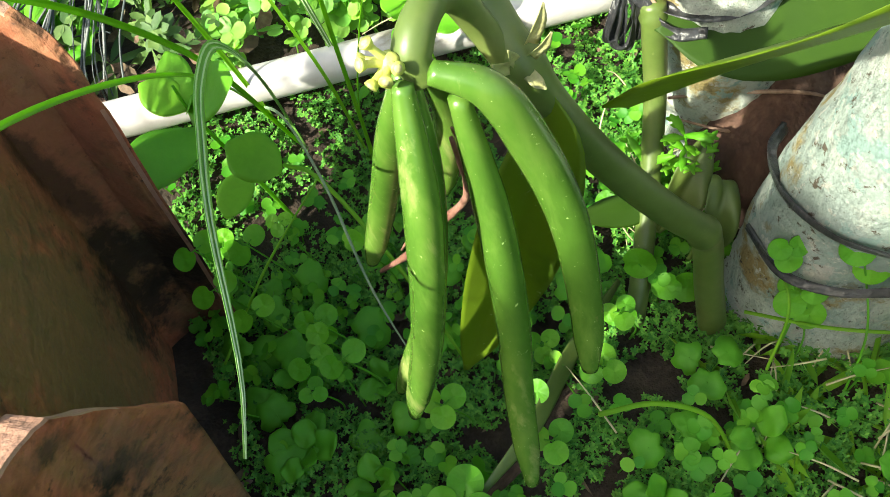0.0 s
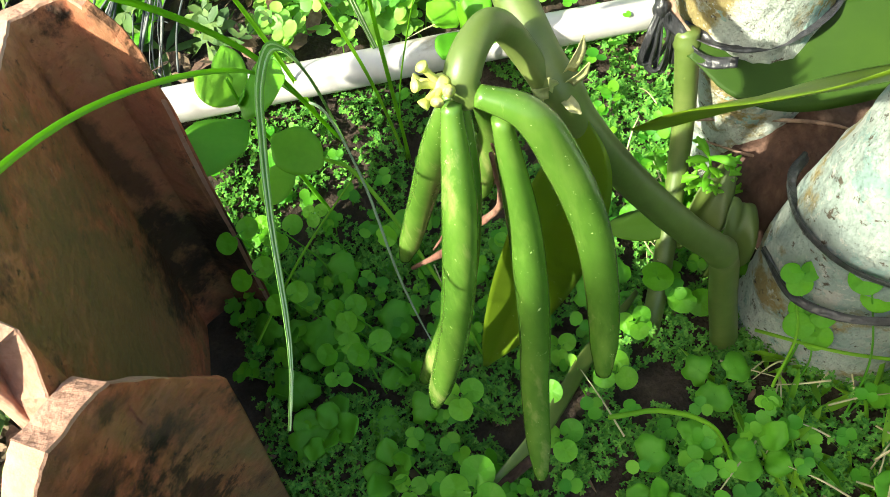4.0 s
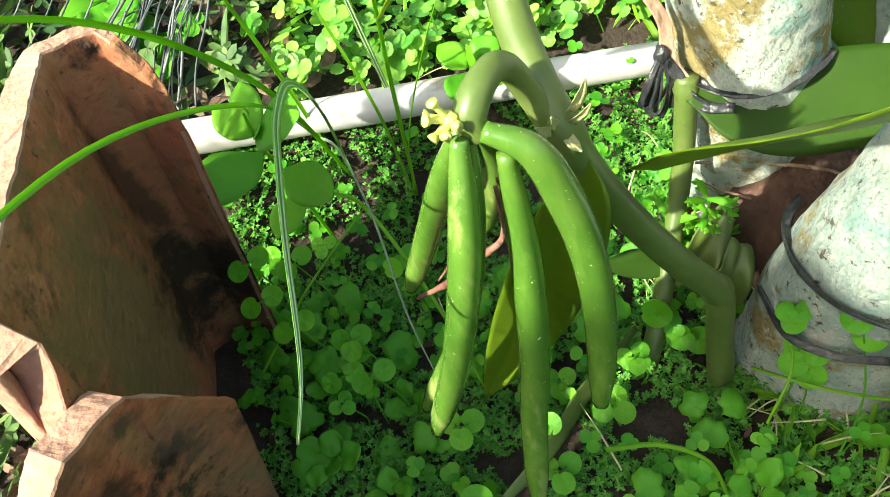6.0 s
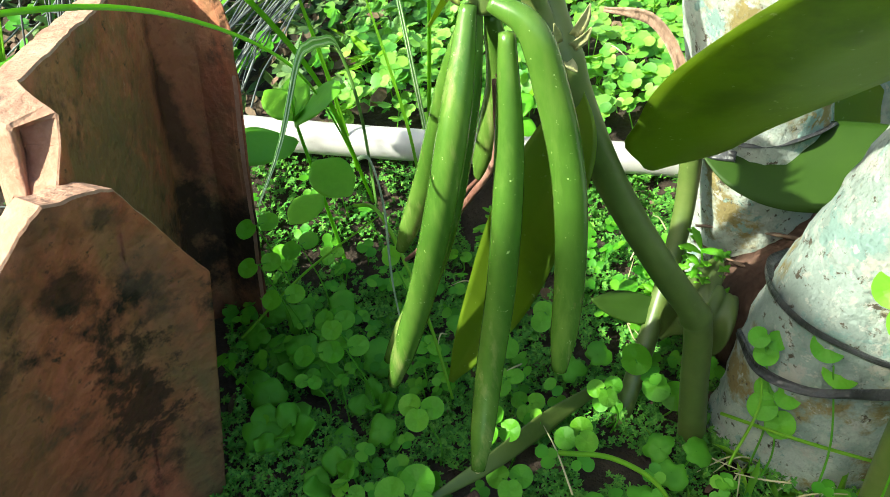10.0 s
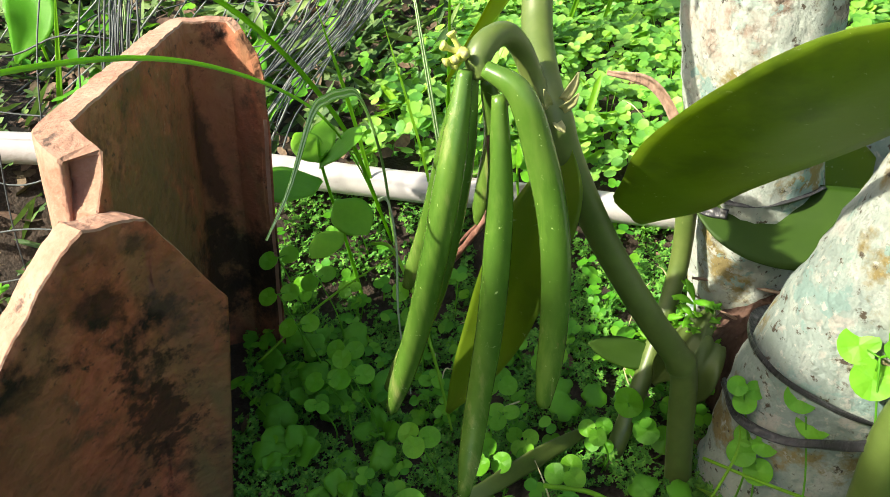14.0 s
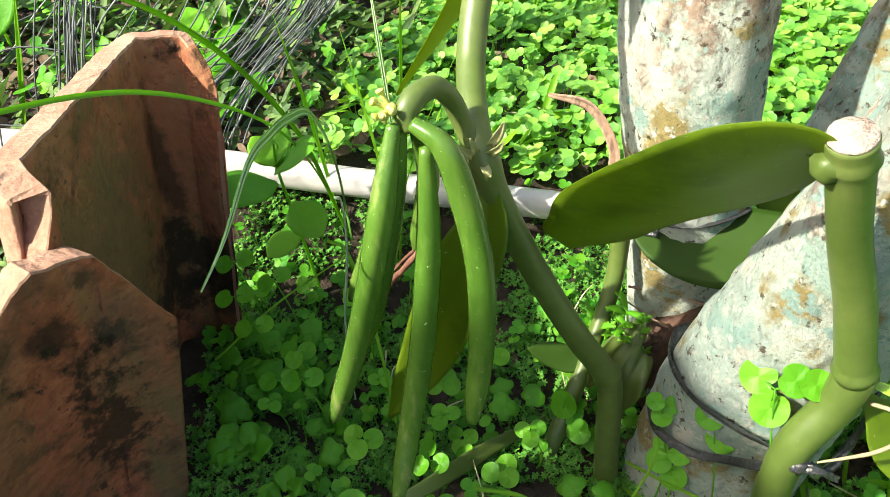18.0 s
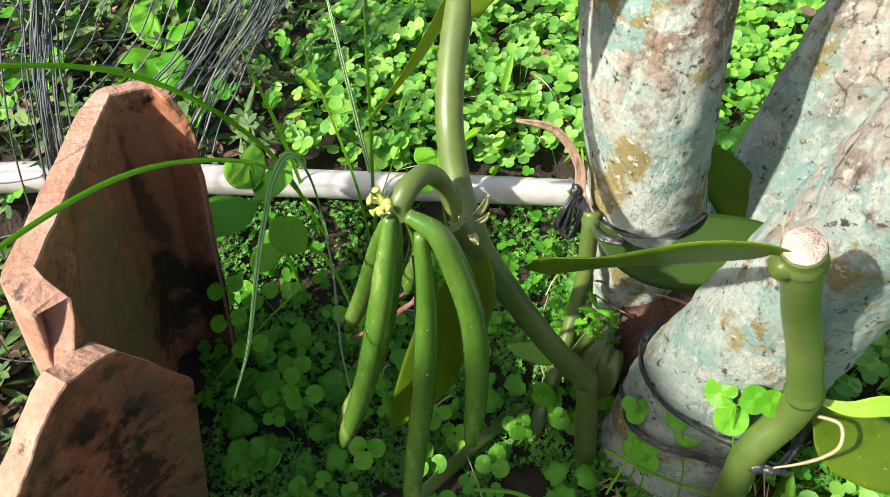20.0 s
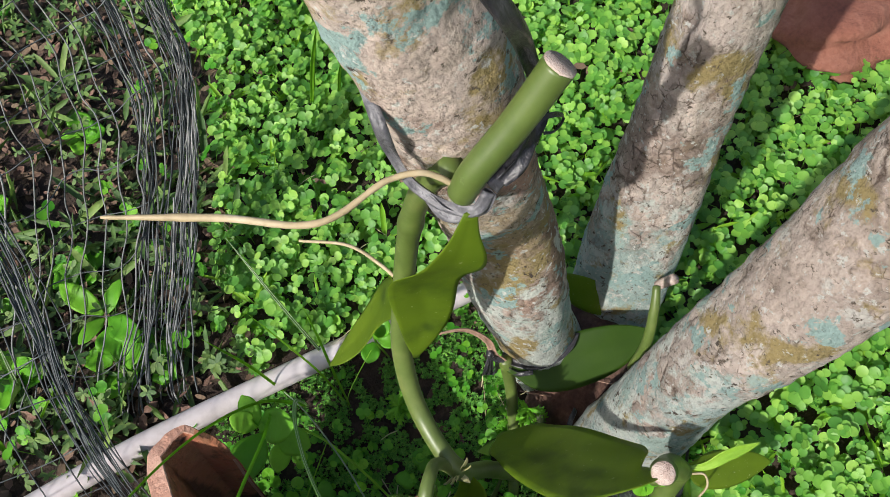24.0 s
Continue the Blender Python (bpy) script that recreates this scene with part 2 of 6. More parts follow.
def patches(m, colour, scale, lo, hi, detail=5.0, offset=(0, 0, 0), stretch=(1, 1, 1), rough=None, kind="noise", height=None):
    """Lays irregular patches of another colour over a surface: stains, lichen, scars. height: (z0, z1) over which they fade in
    or out, as where a growth keeps to the foot of a stem."""
    nt, b, _ = layered(m)
    tc = nt.nodes["Texture Coordinate"]
    mp = nt.nodes.new("ShaderNodeMapping")
    mp.inputs["Location"].default_value, mp.inputs["Scale"].default_value = offset, stretch
    nt.links.new(tc.outputs["Object"], mp.inputs["Vector"])
    if kind == "noise":
        n = nt.nodes.new("ShaderNodeTexNoise")
        n.inputs["Detail"].default_value, n.inputs["Roughness"].default_value = detail, 0.65
        out = n.outputs["Fac"]
    elif kind == "ridge":
        n = nt.nodes.new("ShaderNodeTexNoise")
        n.inputs["Detail"].default_value, n.inputs["Roughness"].default_value = detail, 0.6
        off = nt.nodes.new("ShaderNodeMath")
        off.operation, off.inputs[1].default_value = "SUBTRACT", 0.5
        ab = nt.nodes.new("ShaderNodeMath")
        ab.operation = "ABSOLUTE"
        nt.links.new(n.outputs["Fac"], off.inputs[0])
        nt.links.new(off.outputs["Value"], ab.inputs[0])
        out = ab.outputs["Value"]
    else:
        n = nt.nodes.new("ShaderNodeTexVoronoi")
        n.feature = "DISTANCE_TO_EDGE"
        out = n.outputs["Distance"]
        warp = nt.nodes.new("ShaderNodeTexNoise")
        warp.inputs["Scale"].default_value, warp.inputs["Detail"].default_value = scale * 0.8, 4.0
        add = nt.nodes.new("ShaderNodeVectorMath")
        add.operation = "MULTIPLY_ADD"
        add.inputs[1].default_value = (0.05, 0.05, 0.05)
        nt.links.new(mp.outputs["Vector"], warp.inputs["Vector"])
        nt.links.new(warp.outputs["Color"], add.inputs[0])
        nt.links.new(mp.outputs["Vector"], add.inputs[2])
        nt.links.new(add.outputs["Vector"], n.inputs["Vector"])
    n.inputs["Scale"].default_value = scale
    if kind != "cells":
        nt.links.new(mp.outputs["Vector"], n.inputs["Vector"])
    if height:
        sep = nt.nodes.new("ShaderNodeSeparateXYZ")
        nt.links.new(tc.outputs["Object"], sep.inputs["Vector"])
        hr = nt.nodes.new("ShaderNodeMapRange")
        hr.inputs["From Min"].default_value, hr.inputs["From Max"].default_value = height
        hr.inputs["To Min"].default_value, hr.inputs["To Max"].default_value = 0.12, -0.12
        nt.links.new(sep.outputs["Z"], hr.inputs["Value"])
        sm = nt.nodes.new("ShaderNodeMath")
        nt.links.new(out, sm.inputs[0])
        nt.links.new(hr.outputs["Result"], sm.inputs[1])
        out = sm.outputs["Value"]
    mr = nt.nodes.new("ShaderNodeMapRange")
    mr.inputs["From Min"].default_value, mr.inputs["From Max"].default_value = lo, hi
    nt.links.new(out, mr.inputs["Value"])
    mix = nt.nodes.new("ShaderNodeMix")
    mix.data_type = "RGBA"
    old = b.inputs["Base Color"].links[0].from_socket
    nt.links.new(mr.outputs["Result"], mix.inputs["Factor"])
    nt.links.new(old, mix.inputs["A"])
    mix.inputs["B"].default_value = (*colour, 1)
    nt.links.new(mix.outputs["Result"], b.inputs["Base Color"])
    return m


def cracks(m, scale, strength, stretch=(1, 1, 0.45)):
    """Cracked relief over a surface."""
    nt, b, _ = layered(m)
    tc = nt.nodes["Texture Coordinate"]
    mp = nt.nodes.new("ShaderNodeMapping")
    mp.inputs["Scale"].default_value = stretch
    nt.links.new(tc.outputs["Object"], mp.inputs["Vector"])
    warp = nt.nodes.new("ShaderNodeTexNoise")
    warp.inputs["Scale"].default_value, warp.inputs["Detail"].default_value = scale * 0.6, 5.0
    add = nt.nodes.new("ShaderNodeVectorMath")
    add.operation = "MULTIPLY_ADD"
    add.inputs[1].default_value = (0.06, 0.06, 0.06)
    nt.links.new(mp.outputs["Vector"], warp.inputs["Vector"])
    nt.links.new(warp.outputs["Color"], add.inputs[0])
    nt.links.new(mp.outputs["Vector"], add.inputs[2])
    v = nt.nodes.new("ShaderNodeTexVoronoi")
    v.feature = "DISTANCE_TO_EDGE"
    v.inputs["Scale"].default_value = scale
    nt.links.new(add.outputs["Vector"], v.inputs["Vector"])
    mr = nt.nodes.new("ShaderNodeMapRange")
    mr.inputs["From Max"].default_value = 0.16
    nt.links.new(v.outputs["Distance"], mr.inputs["Value"])
    bp = nt.nodes.new("ShaderNodeBump")
    bp.inputs["Strength"].default_value, bp.inputs["Distance"].default_value = strength, 0.004
    nt.links.new(mr.outputs["Result"], bp.inputs["Height"])
    if b.inputs["Normal"].links:
        nt.links.new(b.inputs["Normal"].links[0].from_socket, bp.inputs["Normal"])
    nt.links.new(bp.outputs["Normal"], b.inputs["Normal"])
    return m


SOIL = surface("soil", [(0.012, 0.008, 0.006), (0.030, 0.019, 0.013), (0.065, 0.042, 0.029)], 40, rough=0.95, bump=0.8)
TERRACOTTA = surface("weathered_terracotta", [(0.21, 0.060, 0.033), (0.33, 0.098, 0.054), (0.43, 0.150, 0.088)], 14, rough=0.82, bump=0.8, bump_scale=120, fine=0.45, detail=10)
patches(TERRACOTTA, (0.34, 0.15, 0.085), 9, 0.50, 0.64, detail=9, offset=(8, 2, 6), stretch=(1, 1, 0.6))
patches(TERRACOTTA, (0.150, 0.105, 0.050), 6, 0.50, 0.62, offset=(3, 1, 2), stretch=(1, 1, 0.3))
patches(TERRACOTTA, (0.085, 0.040, 0.024), 9, 0.48, 0.64, detail=9, offset=(1.3, 4.2, 0.9), stretch=(1, 1, 0.45))
patches(TERRACOTTA, (0.022, 0.014, 0.011), 20, 0.575, 0.66, detail=14, offset=(7.3, 2.2, 0.4), stretch=(1, 1, 0.9))
patches(TERRACOTTA, (0.45, 0.25, 0.18), 50, 0.67, 0.72, detail=6, offset=(1, 5, 3))
patches(TERRACOTTA, (0.10, 0.05, 0.032), 48, 0.52, 0.68, detail=13, offset=(2, 8, 5))
patches(TERRACOTTA, (0.04, 0.025, 0.018), 150, 0.60, 0.70, detail=8, offset=(6, 3, 1))


def blot(m, centre, radii, colour, amount=1.0, ragged=0.9, scale=28.0):
    """A patch with a ragged outline round one place of a surface, as grime and moss leave it; on bark also lichen and
    painted shade.
    """
    nt, b, _ = layered(m)
    tc = nt.nodes["Texture Coordinate"]
    sub = nt.nodes.new("ShaderNodeVectorMath")
    sub.operation, sub.inputs[1].default_value = "SUBTRACT", centre
    nt.links.new(tc.outputs["Object"], sub.inputs[0])
    div = nt.nodes.new("ShaderNodeVectorMath")
    div.operation, div.inputs[1].default_value = "DIVIDE", radii
    nt.links.new(sub.outputs["Vector"], div.inputs[0])
    ln = nt.nodes.new("ShaderNodeVectorMath")
    ln.operation = "LENGTH"
    nt.links.new(div.outputs["Vector"], ln.inputs[0])
    n = nt.nodes.new("ShaderNodeTexNoise")
    n.inputs["Scale"].default_value, n.inputs["Detail"].default_value, n.inputs["Roughness"].default_value = scale, 13.0, 0.7
    nt.links.new(tc.outputs["Object"], n.inputs["Vector"])
    add = nt.nodes.new("ShaderNodeMath")
    add.operation = "MULTIPLY_ADD"
    add.inputs[1].default_value = 4.0 * ragged
    nt.links.new(n.outputs["Fac"], add.inputs[0])
    nt.links.new(ln.outputs["Value"], add.inputs[2])
    mr = nt.nodes.new("ShaderNodeMapRange")
    mr.inputs["From Min"].default_value, mr.inputs["From Max"].default_value = 2.0 * ragged + 0.55, 2.0 * ragged + 1.15
    mr.inputs["To Min"].default_value, mr.inputs["To Max"].default_value = amount, 0.0
    nt.links.new(add.outputs["Value"], mr.inputs["Value"])
    mix = nt.nodes.new("ShaderNodeMix")
    mix.data_type = "RGBA"
    nt.links.new(mr.outputs["Result"], mix.inputs["Factor"])
    nt.links.new(b.inputs["Base Color"].links[0].from_socket, mix.inputs["A"])
    mix.inputs["B"].default_value = (*colour, 1)
    nt.links.new(mix.outputs["Result"], b.inputs["Base Color"])


blot(TERRACOTTA, (-0.168, 0.14, 0.16), (0.06, 0.085, 0.15), (0.155, 0.098, 0.046), 0.8, 0.8)
blot(TERRACOTTA, (-0.136, 0.230, 0.185), (0.026, 0.020, 0.075), (0.30, 0.105, 0.062), 0.8, 0.6)
blot(TERRACOTTA, (-0.150, 0.236, 0.20), (0.009, 0.011, 0.10), (0.045, 0.025, 0.018), 0.8, 0.7, 36)
blot(TERRACOTTA, (-0.150, 0.215, 0.085), (0.05, 0.04, 0.055), (0.025, 0.017, 0.013), 0.9, 1.0, 34)
blot(TERRACOTTA, (-0.147, 0.012, 0.225), (0.018, 0.014, 0.012), (0.026, 0.016, 0.012), 0.8, 0.9, 40)
blot(TERRACOTTA, (-0.160, 0.030, 0.135), (0.024, 0.018, 0.045), (0.026, 0.016, 0.012), 0.85, 1.5, 75)
blot(TERRACOTTA, (-0.19, -0.025, 0.15), (0.03, 0.022, 0.06), (0.19, 0.085, 0.042), 0.6, 0.7)
blot(TERRACOTTA, (-0.128, 0.045, 0.19), (0.012, 0.016, 0.06), (0.13, 0.075, 0.055), 0.4, 0.8, 40)
CLAY = surface("broken_clay", [(0.24, 0.115, 0.075), (0.35, 0.19, 0.135), (0.43, 0.27, 0.205)], 30, rough=0.9, bump=0.5, bump_scale=220)
patches(CLAY, (0.10, 0.06, 0.045), 40, 0.64, 0.70, detail=8)
PVC = surface("pvc", [(0.38, 0.34, 0.34), (0.52, 0.48, 0.49), (0.60, 0.57, 0.57)], 14, rough=0.42, bump=0.06)
patches(PVC, (0.26, 0.20, 0.15), 26, 0.60, 0.72, detail=7, stretch=(0.5, 1, 1))


def plates(m, scale, amount, seed, relief, stretch=(1, 1, 0.7), warp_by=1.6):
    """Scaly plates: cells of slightly different tone with raised bodies and dark, broken seams."""
    nt, b, _ = layered(m)
    tc = nt.nodes["Texture Coordinate"]
    mp = nt.nodes.new("ShaderNodeMapping")
    mp.inputs["Location"].default_value, mp.inputs["Scale"].default_value = (seed, seed * 0.7, 0), stretch
    nt.links.new(tc.outputs["Object"], mp.inputs["Vector"])
    warp = nt.nodes.new("ShaderNodeTexNoise")
    warp.inputs["Scale"].default_value, warp.inputs["Detail"].default_value = scale * 0.9, 6.0
    add = nt.nodes.new("ShaderNodeVectorMath")
    add.operation = "MULTIPLY_ADD"
    add.inputs[1].default_value = (warp_by / scale, warp_by / scale, warp_by / scale)
    nt.links.new(mp.outputs["Vector"], warp.inputs["Vector"])
    nt.links.new(warp.outputs["Color"], add.inputs[0])
    nt.links.new(mp.outputs["Vector"], add.inputs[2])
    cell = nt.nodes.new("ShaderNodeTexVoronoi")
    cell.inputs["Scale"].default_value = scale
    edge = nt.nodes.new("ShaderNodeTexVoronoi")
    edge.feature = "DISTANCE_TO_EDGE"
    edge.inputs["Scale"].default_value = scale
    for v in (cell, edge):
        nt.links.new(add.outputs["Vector"], v.inputs["Vector"])
    sep = nt.nodes.new("ShaderNodeSeparateColor")
    nt.links.new(cell.outputs["Color"], sep.inputs["Color"])
    tone = nt.nodes.new("ShaderNodeMapRange")
    tone.inputs["To Min"].default_value, tone.inputs["To Max"].default_value = 1 - amount, 1 + amount
    nt.links.new(sep.outputs["Red"], tone.inputs["Value"])
    hsv = nt.nodes.new("ShaderNodeHueSaturation")
    nt.links.new(tone.outputs["Result"], hsv.inputs["Value"])
    nt.links.new(b.inputs["Base Color"].links[0].from_socket, hsv.inputs["Color"])
    seam = nt.nodes.new("ShaderNodeMapRange")
    seam.inputs["From Min"].default_value, seam.inputs["From Max"].default_value = 0.0, 0.07
    seam.inputs["To Min"].default_value, seam.inputs["To Max"].default_value = 1.0, 0.0
    nt.links.new(edge.outputs["Distance"], seam.inputs["Value"])
    gate = nt.nodes.new("ShaderNodeMapRange")
    gate.inputs["From Min"].default_value, gate.inputs["From Max"].default_value = 0.48, 0.62
    nt.links.new(warp.outputs["Fac"], gate.inputs["Value"])
    both = nt.nodes.new("ShaderNodeMath")
    both.operation = "MULTIPLY"
    nt.links.new(seam.outputs["Result"], both.inputs[0])
    nt.links.new(gate.outputs["Result"], both.inputs[1])
    mix = nt.nodes.new("ShaderNodeMix")
    mix.data_type = "RGBA"
    nt.links.new(both.outputs["Value"], mix.inputs["Factor"])
    nt.links.new(hsv.outputs["Color"], mix.inputs["A"])
    mix.inputs["B"].default_value = (0.075, 0.05, 0.035, 1)
    nt.links.new(mix.outputs["Result"], b.inputs["Base Color"])
    lift = nt.nodes.new("ShaderNodeMapRange")
    lift.inputs["From Max"].default_value = 0.22
    nt.links.new(edge.outputs["Distance"], lift.inputs["Value"])
    bp = nt.nodes.new("ShaderNodeBump")
    bp.inputs["Strength"].default_value, bp.inputs["Distance"].default_value = relief, 0.004
    nt.links.new(lift.outputs["Result"], bp.inputs["Height"])
    nt.links.new(b.inputs["Normal"].links[0].from_socket, bp.inputs["Normal"])
    nt.links.new(bp.outputs["Normal"], b.inputs["Normal"])
    return m


def bark(name, seed, base, foot, crusts_and_shade, tone):
    """Scaly bark with crusts of lichen: pale mint and white ones, mostly at the foot, tan moss and dark crevices.
    Larger crusts, and a shaded side painted like one, come with place, reach, colour and cover; tone: how pale the
    whole stem is."""
    m = surface(name, base, 24, rough=0.95, bump=1.0, bump_scale=170, detail=12, fine=0.4)
    patches(m, (0.44, 0.375, 0.325), 12, 0.47, 0.55, detail=14, offset=(4, seed, 3), stretch=(1, 1, 1.2))
    patches(m, (0.20, 0.145, 0.105), 22, 0.56, 0.63, detail=14, offset=(9, 4, seed), stretch=(1, 1, 0.7))
    plates(m, 110, 0.2, seed, 0.22, warp_by=0.9)
    plates(m, 42, 0.22, seed + 3, 0.4, warp_by=1.3)
    patches(m, (0.30, 0.395, 0.355), 10, 0.495, 0.535, detail=15, offset=(seed, seed, 7), height=foot)
    patches(m, (0.45, 0.485, 0.44), 22, 0.50, 0.55, detail=15, offset=(2, 9, seed), height=foot)
    for place, reach, colour, cover in crusts_and_shade:
        blot(m, place, reach, colour, cover, 1.1, 30)
    patches(m, (0.27, 0.21, 0.085), 15, 0.55, 0.61, detail=15, offset=(seed, 2, 1))
    patches(m, (0.46, 0.44, 0.40), 30, 0.59, 0.63, detail=14, offset=(7, seed, 2))
    patches(m, (0.25, 0.36, 0.335), 26, 0.575, 0.60, detail=14, offset=(1, seed, 5))
    patches(m, (0.085, 0.065, 0.045), 130, 0.59, 0.65, detail=12, offset=(3, seed, 9))
    patches(m, (0.050, 0.036, 0.026), 46, 0.645, 0.68, detail=12, offset=(5, seed, 2), stretch=(1, 1, 0.8))
    patches(m, (0.50, 0.50, 0.46), 130, 0.58, 0.64, detail=10, offset=(8, seed, 4))
    nt, b, _ = layered(m)
    hsv = nt.nodes.new("ShaderNodeHueSaturation")
    hsv.inputs["Value"].default_value = tone
    nt.links.new(b.inputs["Base Color"].links[0].from_socket, hsv.inputs["Color"])
    nt.links.new(hsv.outputs["Color"], b.inputs["Base Color"])
    cracks(m, 240, 0.65, (1, 1, 1))
    return m


BARKS = {
    "a": bark("bark_a", 1.7, [(0.16, 0.105, 0.075), (0.27, 0.19, 0.145), (0.38, 0.295, 0.24)], (0.14, 0.40),
              # Third one: shade on the side away from the sun, painted as brown.
              [((0.205, 0.160, 0.17), (0.055, 0.06, 0.13), (0.42, 0.45, 0.41), 0.85), ((0.22, 0.15, 0.41), (0.06, 0.06, 0.085), (0.40, 0.31, 0.18), 0.7), ((0.27, 0.16, 0.40), (0.022, 0.05, 0.14), (0.20, 0.125, 0.08), 0.8), ((0.20, 0.14, 0.68), (0.07, 0.07, 0.10), (0.54, 0.45, 0.385), 0.8), ((0.236, 0.135, 0.525), (0.018, 0.03, 0.028), (0.46, 0.27, 0.20), 0.85)], 1.2),
    "b": bark("bark_b", 5.1, [(0.17, 0.13, 0.10), (0.29, 0.225, 0.185), (0.40, 0.335, 0.29)], (0.06, 0.30),
              [((0.365, 0.17, 0.12), (0.05, 0.06, 0.09), (0.24, 0.33, 0.305), 0.8), ((0.50, 0.17, 0.52), (0.07, 0.06, 0.16), (0.45, 0.385, 0.34), 0.7)], 1.1),
    "c": bark("bark_c", 8.6, [(0.20, 0.155, 0.12), (0.33, 0.265, 0.22), (0.44, 0.375, 0.33)], (0.14, 0.42),
              [((0.215, 0.02, 0.09), (0.06, 0.06, 0.10), (0.29, 0.355, 0.33), 0.85), ((0.29, -0.03, 0.27), (0.05, 0.04, 0.06), (0.27, 0.37, 0.35), 0.75), ((0.37, -0.03, 0.42), (0.07, 0.06, 0.10), (0.43, 0.36, 0.31), 0.75)], 0.94),
}
DEADWOOD = surface("dead_wood", [(0.03, 0.014, 0.010), (0.08, 0.04, 0.028), (0.15, 0.09, 0.065)], 30, rough=0.95, bump=0.9, stretch=(1, 1, 0.3))
STEM = surface("vine_stem", [(0.057, 0.088, 0.017), (0.086, 0.125, 0.028), (0.135, 0.165, 0.048)], 12, rough=0.42, bump=0.06, subsurface=0.12, bump_scale=90)
patches(STEM, (0.20, 0.23, 0.10), 60, 0.68, 0.78, detail=4)
BEAN = surface("bean_skin", [(0.040, 0.098, 0.012), (0.070, 0.150, 0.02), (0.130, 0.210, 0.04)], 16, rough=0.27, bump=0.05, subsurface=0.12, stretch=(1, 1, 0.4), fine=0.15)
patches(BEAN, (0.10, 0.18, 0.03), 55, 0.50, 0.64, detail=7, offset=(4, 3, 1), stretch=(1, 1, 0.16))
patches(BEAN, (0.30, 0.31, 0.12), 30, 0.56, 0.70, detail=7, offset=(2.2, 0, 5), stretch=(1, 1, 0.14))
patches(BEAN, (0.34, 0.44, 0.18), 380, 0.67, 0.74, detail=3)
patches(BEAN, (0.15, 0.15, 0.05), 60, 0.66, 0.72, detail=6, offset=(5, 1, 2), stretch=(1, 1, 0.3))
LEAF = surface("vanilla_leaf", [(0.082, 0.142, 0.009), (0.118, 0.190, 0.012), (0.155, 0.235, 0.018)], 8, rough=0.46, bump=0.05, bump_scale=150, fine=0.12)
add_translucency(LEAF, 0.38, (0.36, 0.47, 0.012))
patches(LEAF, (0.42, 0.44, 0.20), 210, 0.665, 0.70, detail=4)
patches(LEAF, (0.035, 0.065, 0.010), 16, 0.56, 0.70, detail=5, offset=(3, 2, 1))
# Deep leaf green, darkened further: shade at the tree foot is put into it.
SHADELEAF = surface("shaded_green_leaf", [(0.016, 0.043, 0.003), (0.026, 0.062, 0.004), (0.040, 0.085, 0.006)], 10, rough=0.55, bump=0.05, bump_scale=150, fine=0.12)
add_translucency(SHADELEAF, 0.2, (0.07, 0.14, 0.006))
SHADELEAF.node_tree.nodes["Principled BSDF"].inputs["Specular IOR Level"].default_value = 0.25
OLDLEAF = surface("old_leaf", [(0.055, 0.090, 0.02), (0.09, 0.13, 0.028), (0.14, 0.175, 0.04)], 14, rough=0.45, bump=0.08)
add_translucency(OLDLEAF, 0.16, (0.24, 0.31, 0.04))
YOUNG = surface("young_shoot", [(0.13, 0.27, 0.02), (0.20, 0.36, 0.03), (0.28, 0.43, 0.06)], 20, rough=0.4, bump=0.05, subsurface=0.1)
CUTFACE = surface("cut_stem_face", [(0.22, 0.14, 0.11), (0.42, 0.33, 0.285), (0.55, 0.47, 0.41)], 140, rough=0.8, bump=0.5)
CLOVER = surface("clover", [(0.085, 0.25, 0.028), (0.15, 0.36, 0.050), (0.25, 0.46, 0.095)], 10, rough=0.5, bump=0.0, island=0.42)
add_translucency(CLOVER, 0.36, (0.32, 0.62, 0.03))
SPRIG = surface("clover_sprig", [(0.085, 0.28, 0.012), (0.125, 0.36, 0.02), (0.19, 0.44, 0.04)], 60, rough=0.45, bump=0.05, tint=0.15)
add_translucency(SPRIG, 0.4, (0.32, 0.64, 0.04))
# Darker clover green; part of the bed's shade is in this colour.
SHADECLOVER = surface("bed_clover", [(0.050, 0.20, 0.014), (0.088, 0.30, 0.018), (0.14, 0.385, 0.03)], 12, rough=0.5, bump=0.0, island=0.3)
add_translucency(SHADECLOVER, 0.36, (0.19, 0.50, 0.03))
WEED = surface("small_weed", [(0.055, 0.185, 0.020), (0.12, 0.32, 0.045)], 30, rough=0.65, bump=0.0, island=0.35)
DRABWEED = surface("drab_weed", [(0.045, 0.085, 0.022), (0.075, 0.15, 0.032), (0.12, 0.20, 0.05)], 30, rough=0.65, bump=0.0, island=0.4)
add_translucency(DRABWEED, 0.2, (0.12, 0.22, 0.04))
add_translucency(WEED, 0.25, (0.14, 0.34, 0.05))
BROAD = surface("broad_leaf", [(0.11, 0.30, 0.015), (0.16, 0.40, 0.025), (0.22, 0.48, 0.04)], 25, rough=0.5, bump=0.15, bump_scale=200, tint=0.2)
add_translucency(BROAD, 0.42, (0.28, 0.56, 0.04))
BLACK = surface("black_plastic", [(0.010, 0.010, 0.012), (0.03, 0.03, 0.034), (0.07, 0.07, 0.08)], 60, rough=0.28, bump=0.7, bump_scale=160, stretch=(1, 1, 0.3))
GREYTIE = surface("grey_plastic", [(0.045, 0.045, 0.05), (0.10, 0.10, 0.11), (0.21, 0.21, 0.22)], 40, rough=0.4, bump=0.7, bump_scale=150)
